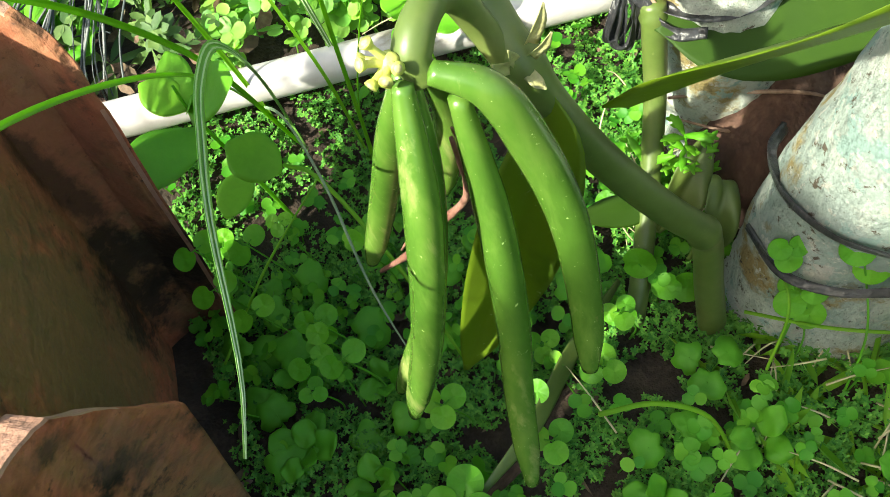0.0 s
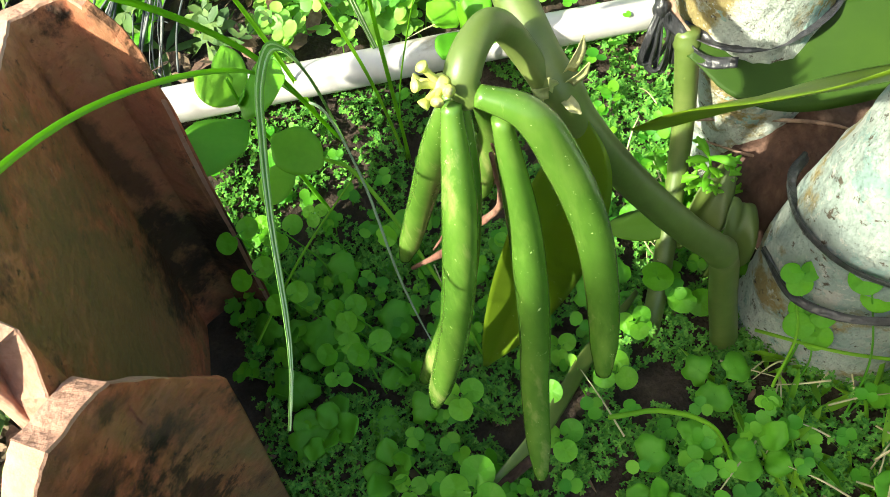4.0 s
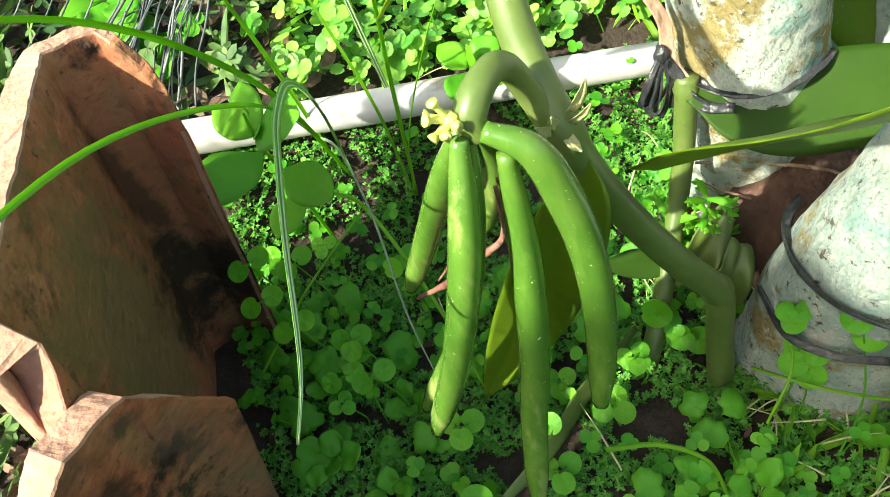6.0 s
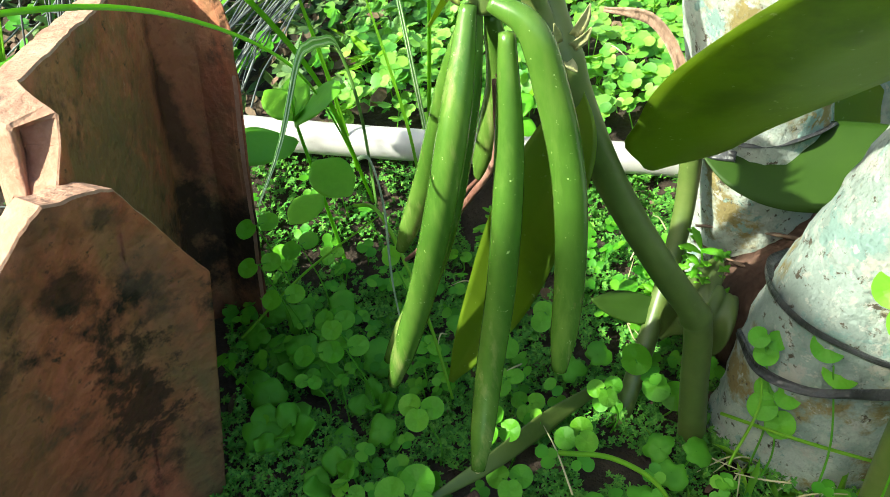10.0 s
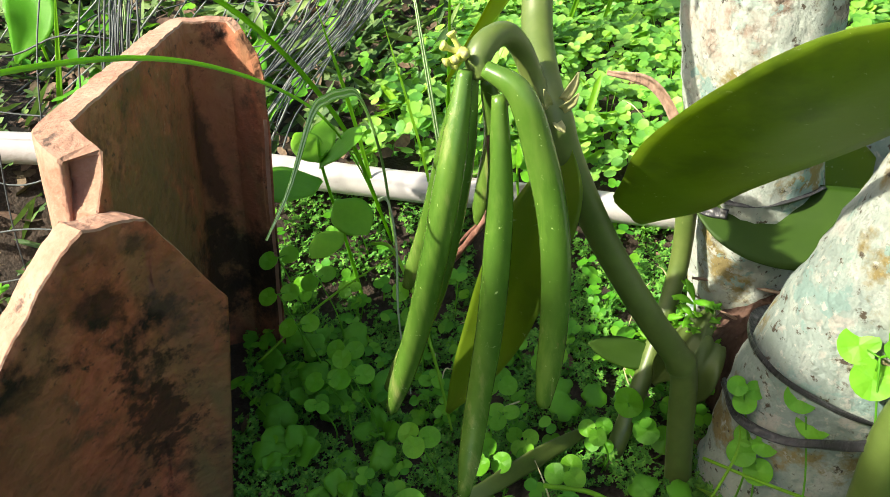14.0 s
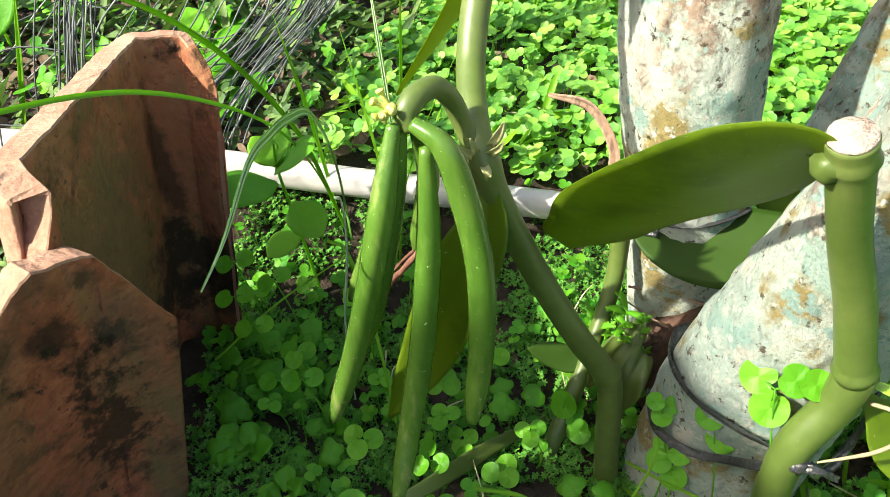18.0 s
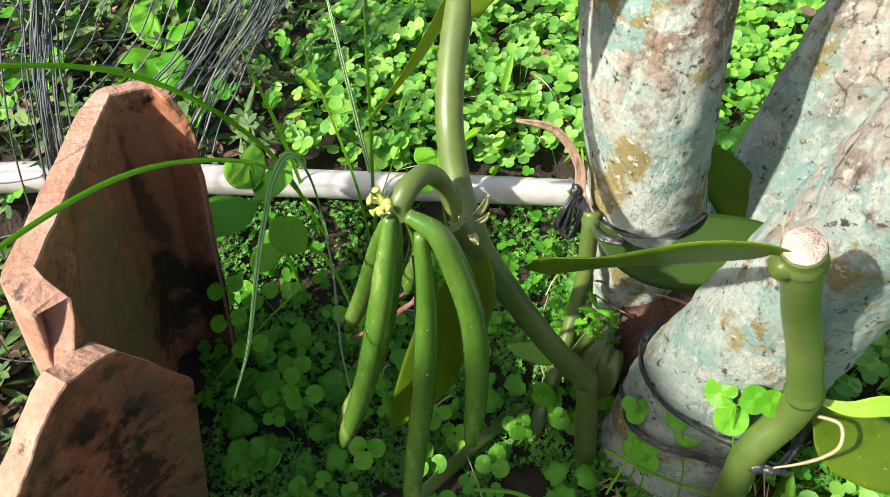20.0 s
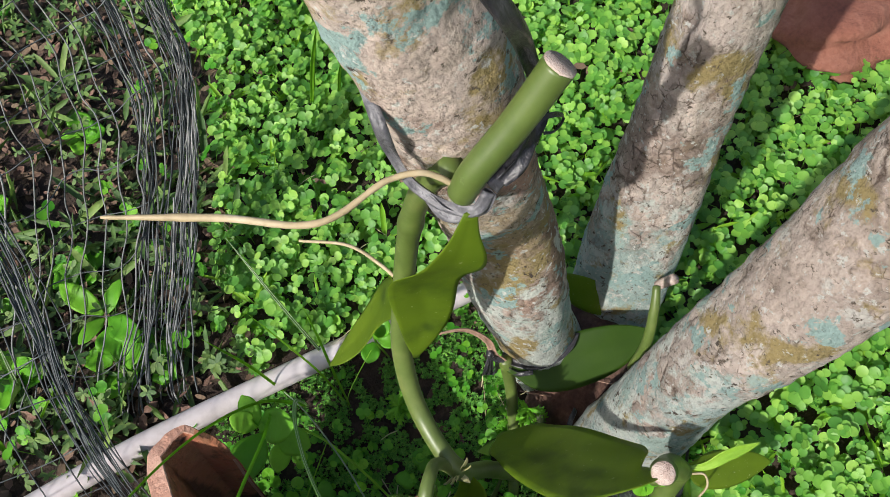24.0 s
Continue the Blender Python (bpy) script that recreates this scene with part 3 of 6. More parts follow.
NETPALE = surface("worn_net_cord", [(0.06, 0.07, 0.07), (0.14, 0.15, 0.15), (0.28, 0.28, 0.27)], 40, rough=0.6, bump=0.0, island=0.3)
NET = surface("net_twine", [(0.02, 0.027, 0.03), (0.05, 0.06, 0.065), (0.12, 0.13, 0.13)], 30, rough=0.6, bump=0.0, island=0.4)
GRASS = surface("grass", [(0.13, 0.31, 0.015), (0.21, 0.43, 0.03)], 20, rough=0.45, bump=0.0, island=0.25)
add_translucency(GRASS, 0.5, (0.30, 0.58, 0.05))
DARKGRASS = surface("striped_grass", [(0.12, 0.27, 0.05), (0.19, 0.37, 0.08)], 20, rough=0.4, bump=0.0)
add_translucency(DARKGRASS, 0.2, (0.14, 0.36, 0.05))
STRIPE = surface("pale_stripe", [(0.36, 0.47, 0.25), (0.48, 0.58, 0.35)], 20, rough=0.45, bump=0.0)
REDROOT = surface("red_withered_root", [(0.08, 0.028, 0.02), (0.17, 0.07, 0.05), (0.30, 0.16, 0.12)], 40, rough=0.75, bump=0.7, bump_scale=200, stretch=(1, 1, 0.4))
GREYBLADE = surface("grey_green_blade", [(0.11, 0.17, 0.10), (0.17, 0.24, 0.15), (0.24, 0.30, 0.20)], 30, rough=0.6, bump=0.1)
DRYROOT = surface("dry_root", [(0.13, 0.07, 0.045), (0.28, 0.175, 0.125), (0.46, 0.34, 0.26)], 40, rough=0.75, bump=0.7, bump_scale=200, stretch=(1, 1, 0.4))
ROOT = surface("aerial_root", [(0.24, 0.19, 0.10), (0.36, 0.29, 0.17), (0.47, 0.40, 0.27)], 20, rough=0.6, bump=0.2)
CALYX = surface("calyx", [(0.26, 0.36, 0.05), (0.44, 0.47, 0.09), (0.58, 0.55, 0.18)], 60, rough=0.5, bump=0.15, subsurface=0.1)
BRACT = surface("dry_bract", [(0.20, 0.20, 0.08), (0.38, 0.36, 0.16), (0.46, 0.40, 0.24)], 60, rough=0.7, bump=0.3)
LITTER = surface("dry_litter", [(0.045, 0.028, 0.018), (0.11, 0.07, 0.045), (0.22, 0.155, 0.10)], 30, rough=0.85, bump=0.3, island=0.4)
STRAW = surface("dry_straw", [(0.34, 0.30, 0.16), (0.52, 0.47, 0.28)], 20, rough=0.7, bump=0.1, island=0.2)
STONE = surface("brick_stone", [(0.20, 0.13, 0.10), (0.33, 0.23, 0.18), (0.42, 0.33, 0.26)], 24, rough=0.95, bump=0.7)
REDSOIL = surface("red_clod", [(0.09, 0.03, 0.02), (0.17, 0.065, 0.042), (0.24, 0.11, 0.075)], 18, rough=0.95, bump=0.9)
PLASTER = surface("weathered_plaster", [(0.20, 0.18, 0.15), (0.32, 0.30, 0.26), (0.42, 0.39, 0.34)], 9, rough=0.9, bump=0.4)
for soft in (SHADECLOVER, WEED, SPRIG, BROAD, GRASS):
    soft.node_tree.nodes["Principled BSDF"].inputs["Specular IOR Level"].default_value = 0.3
TERRACOTTA.node_tree.nodes["Principled BSDF"].inputs["Specular IOR Level"].default_value = 0.2
LEAF.node_tree.nodes["Principled BSDF"].inputs["Specular IOR Level"].default_value = 0.35


# ---- the ground ----
def ground_sheet():
    ring = np.r_[np.linspace(0, 1.6, 81), np.geomspace(1.65, 80, 26)]
    axis = np.r_[-ring[:0:-1], ring]
    verts = [(x + 0.1, y + 0.2, float(ground_z(x + 0.1, y + 0.2))) for y in axis for x in axis]
    k = len(axis)
    faces = [(i * k + j, i * k + j + 1, (i + 1) * k + j + 1, (i + 1) * k + j) for i in range(k - 1) for j in range(k - 1)]
    return solid("ground", (verts, faces), SOIL, "dark damp garden soil under clover and small weeds", "ground", kind="structure")


ground_sheet()


# ---- unseen wall, added out of view to shade the bed and tree foot ----
def unseen_wall(x0, x1, y0, y1, z0, z1):
    bm = bmesh.new()
    bmesh.ops.create_cube(bm, size=1.0)
    bmesh.ops.scale(bm, verts=bm.verts, vec=(x1 - x0, y1 - y0, z1 - z0))
    bmesh.ops.translate(bm, verts=bm.verts, vec=((x0 + x1) / 2, (y0 + y1) / 2, (z0 + z1) / 2))
    bmesh.ops.bevel(bm, geom=bm.edges[:], offset=0.012, segments=2, affect="EDGES")
    me = bpy.data.meshes.new("shade_wall")
    bm.to_mesh(me)
    bm.free()
    me.materials.append(PLASTER)
    return tagged(new("shade_wall", me), "plain unseen wall added to shade the bed and tree foot", "wall", kind="structure")


unseen_wall(-0.90, -0.75, -2.5, -0.32, -0.3, 1.15)


# ---- roof tiles that edge the bed ----
def roof_tile(rim, thick, fall, depth, label, seed, thin, dusty=0.0):
    """A folded clay tile stood on end. rim: the upper inner edge as seen from above, end to end; fall: the way its walls
    go down, for a drop of one; depth: how far down they reach; thin: the share of the rim that is worn thin;
    dusty: from where on its broken end is pale outside."""
    q = np.array(rim, float)
    run = np.r_[0, np.cumsum(np.linalg.norm(np.diff(q, axis=0), axis=1))]
    at = np.unique(np.r_[np.linspace(0, run[-1], 90), run])
    top = np.stack([np.interp(at, run, q[:, i]) for i in range(3)], 1)
    t = np.gradient(top, axis=0)
    out = np.stack([t[:, 1], -t[:, 0], 0 * t[:, 0]], 1)
    out /= np.linalg.norm(out, axis=1)[:, None]
    for _ in range(2):
        out[1:-1] = (out[:-2] + 2 * out[1:-1] + out[2:]) / 4
    out = -out if (out[len(out) // 2] @ np.array((-1.0, 0.3, 0))) < 0 else out
    down = np.array(fall, float)
    rows = 26
    wide = thick * np.clip(0.3 + 0.7 * (at / run[-1] - thin) / 0.14, 0.3, 1.0)
    reach = 1 - (0.9 * np.clip((at / run[-1] - 0.68) / 0.20, 0.0, 1.0) if dusty else 0 * at)
    bm = bmesh.new()
    ring = []
    for i in range(len(top)):
        column = []
        chip = 0.0018 * noise.noise((at[i] * 60, seed, 0)) + 0.0008 * noise.noise((at[i] * 220, seed, 5))
        for side in (0, 1):
            order = range(rows, -1, -1) if side == 0 else range(rows + 1)
            for j in order:
                h = depth * reach[i] * (j / rows) ** 1.3
                p = top[i] + down * h + out[i] * wide[i] * side + np.array((0, 0, chip * (1 - j / rows)))
                if j == 0:
                    p = p + out[i] * 0.0009 * (1 - 2 * side)
                if j == 1:
                    p = top[i] + down * 0.0013 + out[i] * wide[i] * side + np.array((0, 0, chip))
                q = noise.noise(tuple(p * 45 + seed)) * 0.0010 + noise.noise(tuple(p * 14 + seed)) * 0.0016
                column.append(bm.verts.new(tuple(p + out[i] * q)))
        ring.append(column)
    n = len(ring[0])
    for i in range(len(ring) - 1):
        for j in range(n - 1):
            f = bm.faces.new((ring[i][j], ring[i + 1][j], ring[i + 1][j + 1], ring[i][j + 1]))
            f.material_index = 1 if (rows - 1 <= j <= rows + 1 and at[i] / run[-1] > thin) or (dusty and at[i] / run[-1] > dusty and j > rows) else 0
            f.smooth = not rows - 1 <= j <= rows + 1
    for column in (ring[0], ring[-1]):
        for j in range(rows):
            f = bm.faces.new((column[j], column[j + 1], column[n - 2 - j], column[n - 1 - j]))
            f.smooth = False
            f.material_index = 1
    bmesh.ops.recalc_face_normals(bm, faces=bm.faces)
    me = bpy.data.meshes.new("roof_tile")
    bm.to_mesh(me)
    bm.free()
    me.materials.append(TERRACOTTA)
    me.materials.append(CLAY)
    return tagged(new("roof_tile", me), label, "roof tile", "roof tiles edging the bed")


roof_tile([(-0.1000, 0.2330, 0.205), (-0.0975, 0.2370, 0.232), (-0.0985, 0.2420, 0.249), (-0.1040, 0.2490, 0.262), (-0.1110, 0.2560, 0.2700), (-0.1220, 0.2530, 0.2745), (-0.1362, 0.2450, 0.2782), (-0.1450, 0.157, 0.286), (-0.1525, 0.0751, 0.2937), (-0.1460, 0.0665, 0.292), (-0.1347, 0.0541, 0.2858), (-0.1375, 0.0470, 0.274), (-0.1429, 0.0381, 0.2608), (-0.150, 0.022, 0.215)],
          0.020, (-0.18, -0.13, -1), 0.33, "folded terracotta roof tile with a broken rim, stood on end and dark with grime", 3.1, 0.16, 0.62)
roof_tile([(-0.1060, 0.0600, 0.184), (-0.1113, 0.0542, 0.2036), (-0.1165, 0.0450, 0.233), (-0.1205, 0.0365, 0.2545), (-0.1240, 0.0320, 0.2590), (-0.1386, 0.0111, 0.2680), (-0.1480, 0.0020, 0.262), (-0.1600, -0.0110, 0.250), (-0.1815, -0.0341, 0.2277), (-0.205, -0.06, 0.205), (-0.235, -0.095, 0.175)],
          0.019, (-0.27, -0.016, -1), 0.30, "terracotta roof tile stood on end with black moss stains", 8.4, 0.13)

# ---- pipe ----
solid("water_pipe", tube([(-1.2, 0.36, 0.20), (-0.70, 0.345, 0.205), (-0.4896, 0.3447, 0.1897), (-0.2573, 0.3533, 0.1354), (-0.0163, 0.3435, 0.0644), (0.1978, 0.3209, 0.0123), (0.30, 0.315, -0.02)], [0.0143], 20, 70, rough=0.0003, freq=60), PVC,
      "dirty white PVC water pipe lying on the ground", "pipe")

# ---- tree with three stems ----
TREE = thing("tree", "small tree with three lichen-crusted stems from one base", "tree")
TRUNKS = {
    "a": ([(0.258, 0.190, -0.06), (0.2497, 0.1855, 0.0283), (0.2404, 0.1825, 0.1185), (0.2360, 0.1845, 0.2493), (0.2398, 0.1963, 0.3683), (0.2220, 0.1771, 0.4967), (0.2157, 0.1681, 0.5930), (0.2035, 0.1674, 0.7088), (0.188, 0.160, 0.85), (0.13, 0.13, 1.3)],
          [0.056, 0.050, 0.0475, 0.0488, 0.0440, 0.0420, 0.0425, 0.0405, 0.039, 0.034]),
    "b": ([(0.325, 0.168, -0.06), (0.3479, 0.1775, 0.0184), (0.4125, 0.1925, 0.2129), (0.4831, 0.1951, 0.4466), (0.5570, 0.1717, 0.7498), (0.66, 0.12, 1.2)], [0.060, 0.0523, 0.0443, 0.040, 0.0382, 0.034]),
    "c": ([(0.218, 0.042, -0.07), (0.2238, 0.0386, -0.0277), (0.2372, 0.0367, 0.0543), (0.2651, 0.0215, 0.1641), (0.3089, 0.0049, 0.2917), (0.3620, -0.0160, 0.3947), (0.4272, -0.0327, 0.5305), (0.53, -0.06, 0.75), (0.72, -0.11, 1.2)], [0.058, 0.054, 0.049, 0.0435, 0.0462, 0.0495, 0.047, 0.041, 0.036]),
}
for key, (pts, radii) in TRUNKS.items():
    s0 = ord(key) * 1.3
    lump = lambda a, s, s0=s0: 1 + 0.05 * math.sin(2 * a + s0 + 5 * s) + 0.035 * math.sin(3 * a + 11 * s + s0) + 0.02 * math.sin(23 * s + s0)  # noqa: E731
    part("trunk", tube(pts, radii, 72, 200, rough=0.0022, freq=70, ring=lump), BARKS[key], TREE)
part("root_collar", tube([(0.20, 0.13, -0.035), (0.25, 0.135, 0.0), (0.31, 0.16, 0.015), (0.38, 0.19, -0.02)], [0.03, 0.055, 0.06, 0.05], 30, 40, rough=0.006, freq=30), DEADWOOD, TREE, "dark rotten wood between the stems")
for pts, r in (([(0.195, 0.165, 0.055), (0.225, 0.14, 0.062), (0.26, 0.115, 0.06), (0.285, 0.09, 0.05)], 0.0010), ([(0.19, 0.155, 0.05), (0.215, 0.132, 0.04), (0.25, 0.11, 0.03)], 0.0008)):
    part("root", tube(pts, [r, r * 1.4, r * 0.6], 6, 18, rough=0.0005, freq=200), DRYROOT, TREE, "thin dry rootlet")

# ---- vanilla vine ----
VINE = thing("vanilla_vine", "vanilla vine with hanging green beans on a thick smooth stem", "vine")


def knuckles(places):
    """A factor on a stem's radius that swells at its nodes."""
    return lambda a, s: 1 + sum(0.16 * math.exp(-((s - p) / 0.012) ** 2) for p in places) + 0.02 * math.sin(2 * a + 9 * s)


part("stem", tube([(0.190, 0.130, 0.585), (0.182, 0.152, 0.555), (0.168, 0.173, 0.50), (0.151, 0.178, 0.45), (0.1323, 0.1725, 0.4068), (0.1042, 0.1602, 0.3413), (0.0864, 0.1272, 0.2912), (0.0831, 0.0749, 0.2592), (0.1062, 0.0736, 0.1779), (0.1339, 0.0632, 0.1148), (0.1495, 0.0615, 0.084), (0.1545, 0.0610, 0.070), (0.1529, 0.0550, 0.0192), (0.1477, 0.0391, -0.06)],
                  [0.0085, 0.0088, 0.0086, 0.0084, 0.0086, 0.0088, 0.0092], 20, 170, ring=knuckles((0.17, 0.555, 0.815))), STEM, VINE)
NODE = np.array((0.0820, 0.0690, 0.259))
BEANS = [
    ([(0.0410, 0.0500, 0.2985), (0.0263, 0.0350, 0.2529), (0.0007, 0.0345, 0.1716), (-0.0293, 0.0423, 0.0928)], 0.0072),
    ([(0.0445, 0.0530, 0.297), (0.0330, 0.0470, 0.250), (0.0080, 0.0480, 0.172), (-0.0300, 0.0555, 0.098)], 0.0061),
    ([(0.0550, 0.0465, 0.2850), (0.0480, 0.0354, 0.2271), (0.0365, 0.0230, 0.1705), (0.0225, 0.0120, 0.1187), (0.0074, -0.0129, 0.0758)], 0.0073),
    ([(0.0500, 0.0485, 0.2985), (0.0628, 0.0400, 0.2897), (0.0708, 0.0370, 0.2567), (0.0746, 0.0323, 0.2104), (0.0697, 0.0231, 0.1598), (0.0590, 0.0114, 0.1122)], 0.0079),
    ([(0.043, 0.058, 0.294), (0.030, 0.076, 0.25), (0.0109, 0.1033, 0.1821), (-0.0115, 0.1147, 0.1282)], 0.0068),
    ([(0.051, 0.058, 0.289), (0.0535, 0.0728, 0.2517), (0.0471, 0.0825, 0.2184), (0.0393, 0.0899, 0.1868)], 0.0064),
]
for k, (pts, r) in enumerate(BEANS):
    three = lambda a, s, k=k: 1 + 0.035 * math.cos(3 * a + k) * min(1.0, 6 * s)  # noqa: E731
    bean = part("bean", tube(pts, [r * q for q in (0.5, 0.72, 0.9, 0.98, 1.0, 1.0, 1.0, 0.98, 0.95, 0.88, 0.50)], 22, 64, ring=three), BEAN, VINE)
    end = np.array(pts[-1]) + unit(np.array(pts[-1]) - np.array(pts[-2])) * r * 0.05
    part("bean_tip", ball(end, r * 0.26, 8, 6), BRACT, bean)
part("raceme_stalk", tube([(0.0810, 0.0730, 0.2570), (0.0755, 0.0790, 0.276), (0.0700, 0.0770, 0.294), (0.0625, 0.0685, 0.3055), (0.053, 0.0595, 0.3065), (0.0475, 0.0545, 0.301), (0.0485, 0.0515, 0.2935)], [0.0062, 0.0056, 0.0056, 0.0056, 0.006, 0.0066, 0.005], 18, 50), STEM, VINE)
HUB = np.array((0.0405, 0.0540, 0.3050))
part("flower_stub", ball(HUB, 0.0036, 14, 10, (1, 1, 0.9), 0.2), CALYX, VINE, "yellow green stump of faded flowers")
for d, ln in (((-1, -0.2, 0.75), 0.010), ((-0.35, 0.1, 1), 0.0105), ((-1, -0.5, -0.15), 0.009), ((-0.75, 0.4, 0.3), 0.009), ((-0.5, -1, 0.1), 0.008), ((0.15, -0.8, 0.3), 0.007), ((-0.8, -0.5, -0.8), 0.007)):
    d = unit(np.array(d, float))
    tip = HUB + d * ln
    scar = part("flower_scar", merge(tube([HUB + d * 0.002, HUB + d * ln * 0.6, tip - d * 0.001], [0.0016, 0.0012, 0.0013], 10, 8), tube([tip - d * 0.002, tip - d * 0.0004, tip + d * 0.0006], [0.0012, 0.0021, 0.0023], 12, 6, open_end=True)), CALYX, VINE)
    part("pit", tube([tip + d * 0.0005, tip + d * 0.0008], [0.0014, 0.0013], 10, 2, open_end=True), BRACT, scar, "brown scar")
for a, w, d in (((0.01, -0.004, 0.008), 0.003, 0.014), ((-0.008, -0.006, 0.01), 0.0028, 0.015), ((0.003, -0.01, -0.004), 0.003, 0.012), ((-0.012, -0.002, 0.004), 0.0026, 0.013), ((0.012, 0.0, 0.016), 0.0035, 0.016), ((-0.004, -0.009, 0.016), 0.0026, 0.012)):
    a = np.array(a)
    part("bract", blade([NODE + a * 0.5, NODE + a * 0.8 + unit(a) * d * 0.2, NODE + a * 0.8 + unit(a) * d * 0.5 + np.array((0, 0, 0.002))], [w, w, 0.0004], hint=(0.3, -1, 0.2), fold=0.5, n=8, across=4, thick=0.0006), BRACT, VINE)


def vanilla_leaf(pts, width, hint, parent, fold=0.18, curl=0.0, wave=0.03, material=None, twist=0.0, base=0.16, blunt=0.45):
    prof = [base, 0.34, 0.72, 0.93, 1.0, 1.0, 0.97, 0.88, 0.72, blunt, 0.06]
    leaf = part("leaf", blade(pts, [width * q for q in prof], hint, fold=fold, curl=curl, thick=0.0022, n=34, across=12, wave=wave, twist=twist, seed=pts[0][0] * 50), material or LEAF, parent)
    return leaf


vanilla_leaf([(0.0860, 0.0735, 0.252), (0.0833, 0.062, 0.225), (0.0619, 0.0575, 0.1820), (0.0383, 0.0679, 0.1182), (0.0022, 0.0676, 0.0560)], 0.022, (-0.35, -0.9, 0.1), VINE, fold=0.42)
vanilla_leaf([(0.1835, 0.1060, 0.5720), (0.1657, 0.1096, 0.5256), (0.1470, 0.1400, 0.4690), (0.1340, 0.1480, 0.4000), (0.1113, 0.1480, 0.3430)], 0.0265, (-0.12, -0.82, 0.5), VINE, fold=0.12)
vanilla_leaf([(0.1200, 0.1700, 0.3753), (0.1200, 0.2102, 0.3357), (0.0871, 0.2302, 0.2724), (0.0348, 0.2560, 0.2016)], 0.024, (-0.67, 0.50, 0.55), VINE, fold=0.12)
# aerial roots of the upper node
part("aerial_root", tube([(0.1875, 0.127, 0.560), (0.1850, 0.121, 0.5812), (0.173, 0.130, 0.598), (0.1543, 0.1373, 0.6016), (0.1091, 0.1400, 0.6016), (0.0653, 0.1722, 0.6145), (0.0125, 0.2088, 0.6269)], [0.0022, 0.002, 0.0019, 0.0019, 0.0021, 0.0023, 0.0024, 0.001], 10, 60, rough=0.0003, freq=150), ROOT, VINE, "long pale aerial root")
part("aerial_root", tube([(0.1405, 0.1750, 0.3780), (0.1318, 0.2180, 0.3845), (0.1197, 0.2402, 0.4017), (0.0878, 0.2688, 0.4084)], [0.0018, 0.0016, 0.0012], 8, 24), ROOT, VINE)
part("aerial_root", tube([(0.048, 0.052, 0.262), (0.045, 0.062, 0.214), (0.033, 0.076, 0.186), (0.014, 0.089, 0.157), (-0.010, 0.110, 0.123)], [0.0010, 0.0015, 0.0019, 0.0024, 0.001], 8, 30, rough=0.0005, freq=200), REDROOT, VINE, "reddish withered root")
part("aerial_root", tube([(0.050, 0.056, 0.262), (0.052, 0.070, 0.226), (0.046, 0.086, 0.196), (0.026, 0.098, 0.168), (0.006, 0.104, 0.140)], [0.0008, 0.0011, 0.0013, 0.0011, 0.0006], 7, 30, rough=0.0004, freq=200), REDROOT, VINE, "reddish withered root")


def cut_disc(centre, way, radius, parent):
    """The pale sawn face of a stem, with a paler rim and darker pith."""
    w = unit(np.array(way, float))
    return part("cut_face", tube([np.array(centre) - w * 0.0006, np.array(centre) + w * 0.0008], [radius, radius * 0.97], 22, 3, rough=0.0006, freq=400, open_end=True), CUTFACE, parent, "pale cut end")


# upper end of the same vine, tied to the stem and cut above
UPPER = thing("cut_vine", "thick green vanilla vine cut off above the tie", "vine", "cut vines")
part("stem", tube([(0.186, 0.117, 0.578), (0.1935, 0.112, 0.596), (0.222, 0.105, 0.625), (0.2494, 0.0993, 0.6556)], [0.0088, 0.0092, 0.0093, 0.0096], 22, 50, open_end=True), STEM, UPPER)
cut_disc((0.2497, 0.0992, 0.6559), (0.0274, -0.006, 0.0306), 0.0095, UPPER)

# vine that was cut beside the front stem of the tree
CUT = thing("cut_vine", "green vanilla vine with a pale sawn end and one broad leaf", "vine", "cut vines")
part("stem", tube([(0.2530, -0.0365, 0.1700), (0.2440, -0.0330, 0.2180), (0.2300, -0.0350, 0.2650), (0.2140, -0.0442, 0.3225)], [0.0102, 0.0094, 0.0094, 0.0096], 22, 60, open_end=True, ring=knuckles((0.03, 0.93))), STEM, CUT)
part("stem", tube([(0.2545, -0.036, 0.173), (0.2470, -0.037, 0.148), (0.2299, -0.0391, 0.1196), (0.2228, -0.0400, 0.0564), (0.218, -0.042, -0.05)], [0.0104, 0.0102, 0.010, 0.010], 22, 50), STEM, CUT)
cut_disc((0.2139, -0.0443, 0.3232), (-0.016, -0.010, 0.057), 0.0094, CUT)
vanilla_leaf([(0.2120, -0.0405, 0.3130), (0.1990, -0.0340, 0.3150), (0.1792, -0.0087, 0.2848), (0.1564, 0.0454, 0.2260), (0.1370, 0.0985, 0.1625)], 0.046, (0.24, 0.72, 0.64), CUT, fold=0.06, wave=0.03, base=0.16, blunt=0.66)
part("node_bulge", ball((0.2105, -0.041, 0.308), 0.0075, 14, 10, (1.1, 1, 0.9), 0.25), OLDLEAF, CUT)
part("young_leaf", blade([(0.262, -0.036, 0.162), (0.277, -0.045, 0.160), (0.300, -0.049, 0.160), (0.336, -0.059, 0.151)], [0.002, 0.0045, 0.007, 0.0065, 0.001], hint=(-0.1, -0.6, 0.8), fold=0.5, n=20, across=6), YOUNG, CUT, "fresh yellow green shoot")
part("tendril", tube([(0.262, -0.042, 0.153), (0.273, -0.050, 0.151), (0.270, -0.059, 0.143), (0.259, -0.062, 0.140), (0.244, -0.062, 0.138), (0.232, -0.058, 0.131)], [0.0012, 0.0012, 0.0011, 0.0006], 8, 30), ROOT, CUT, "thin curled root")
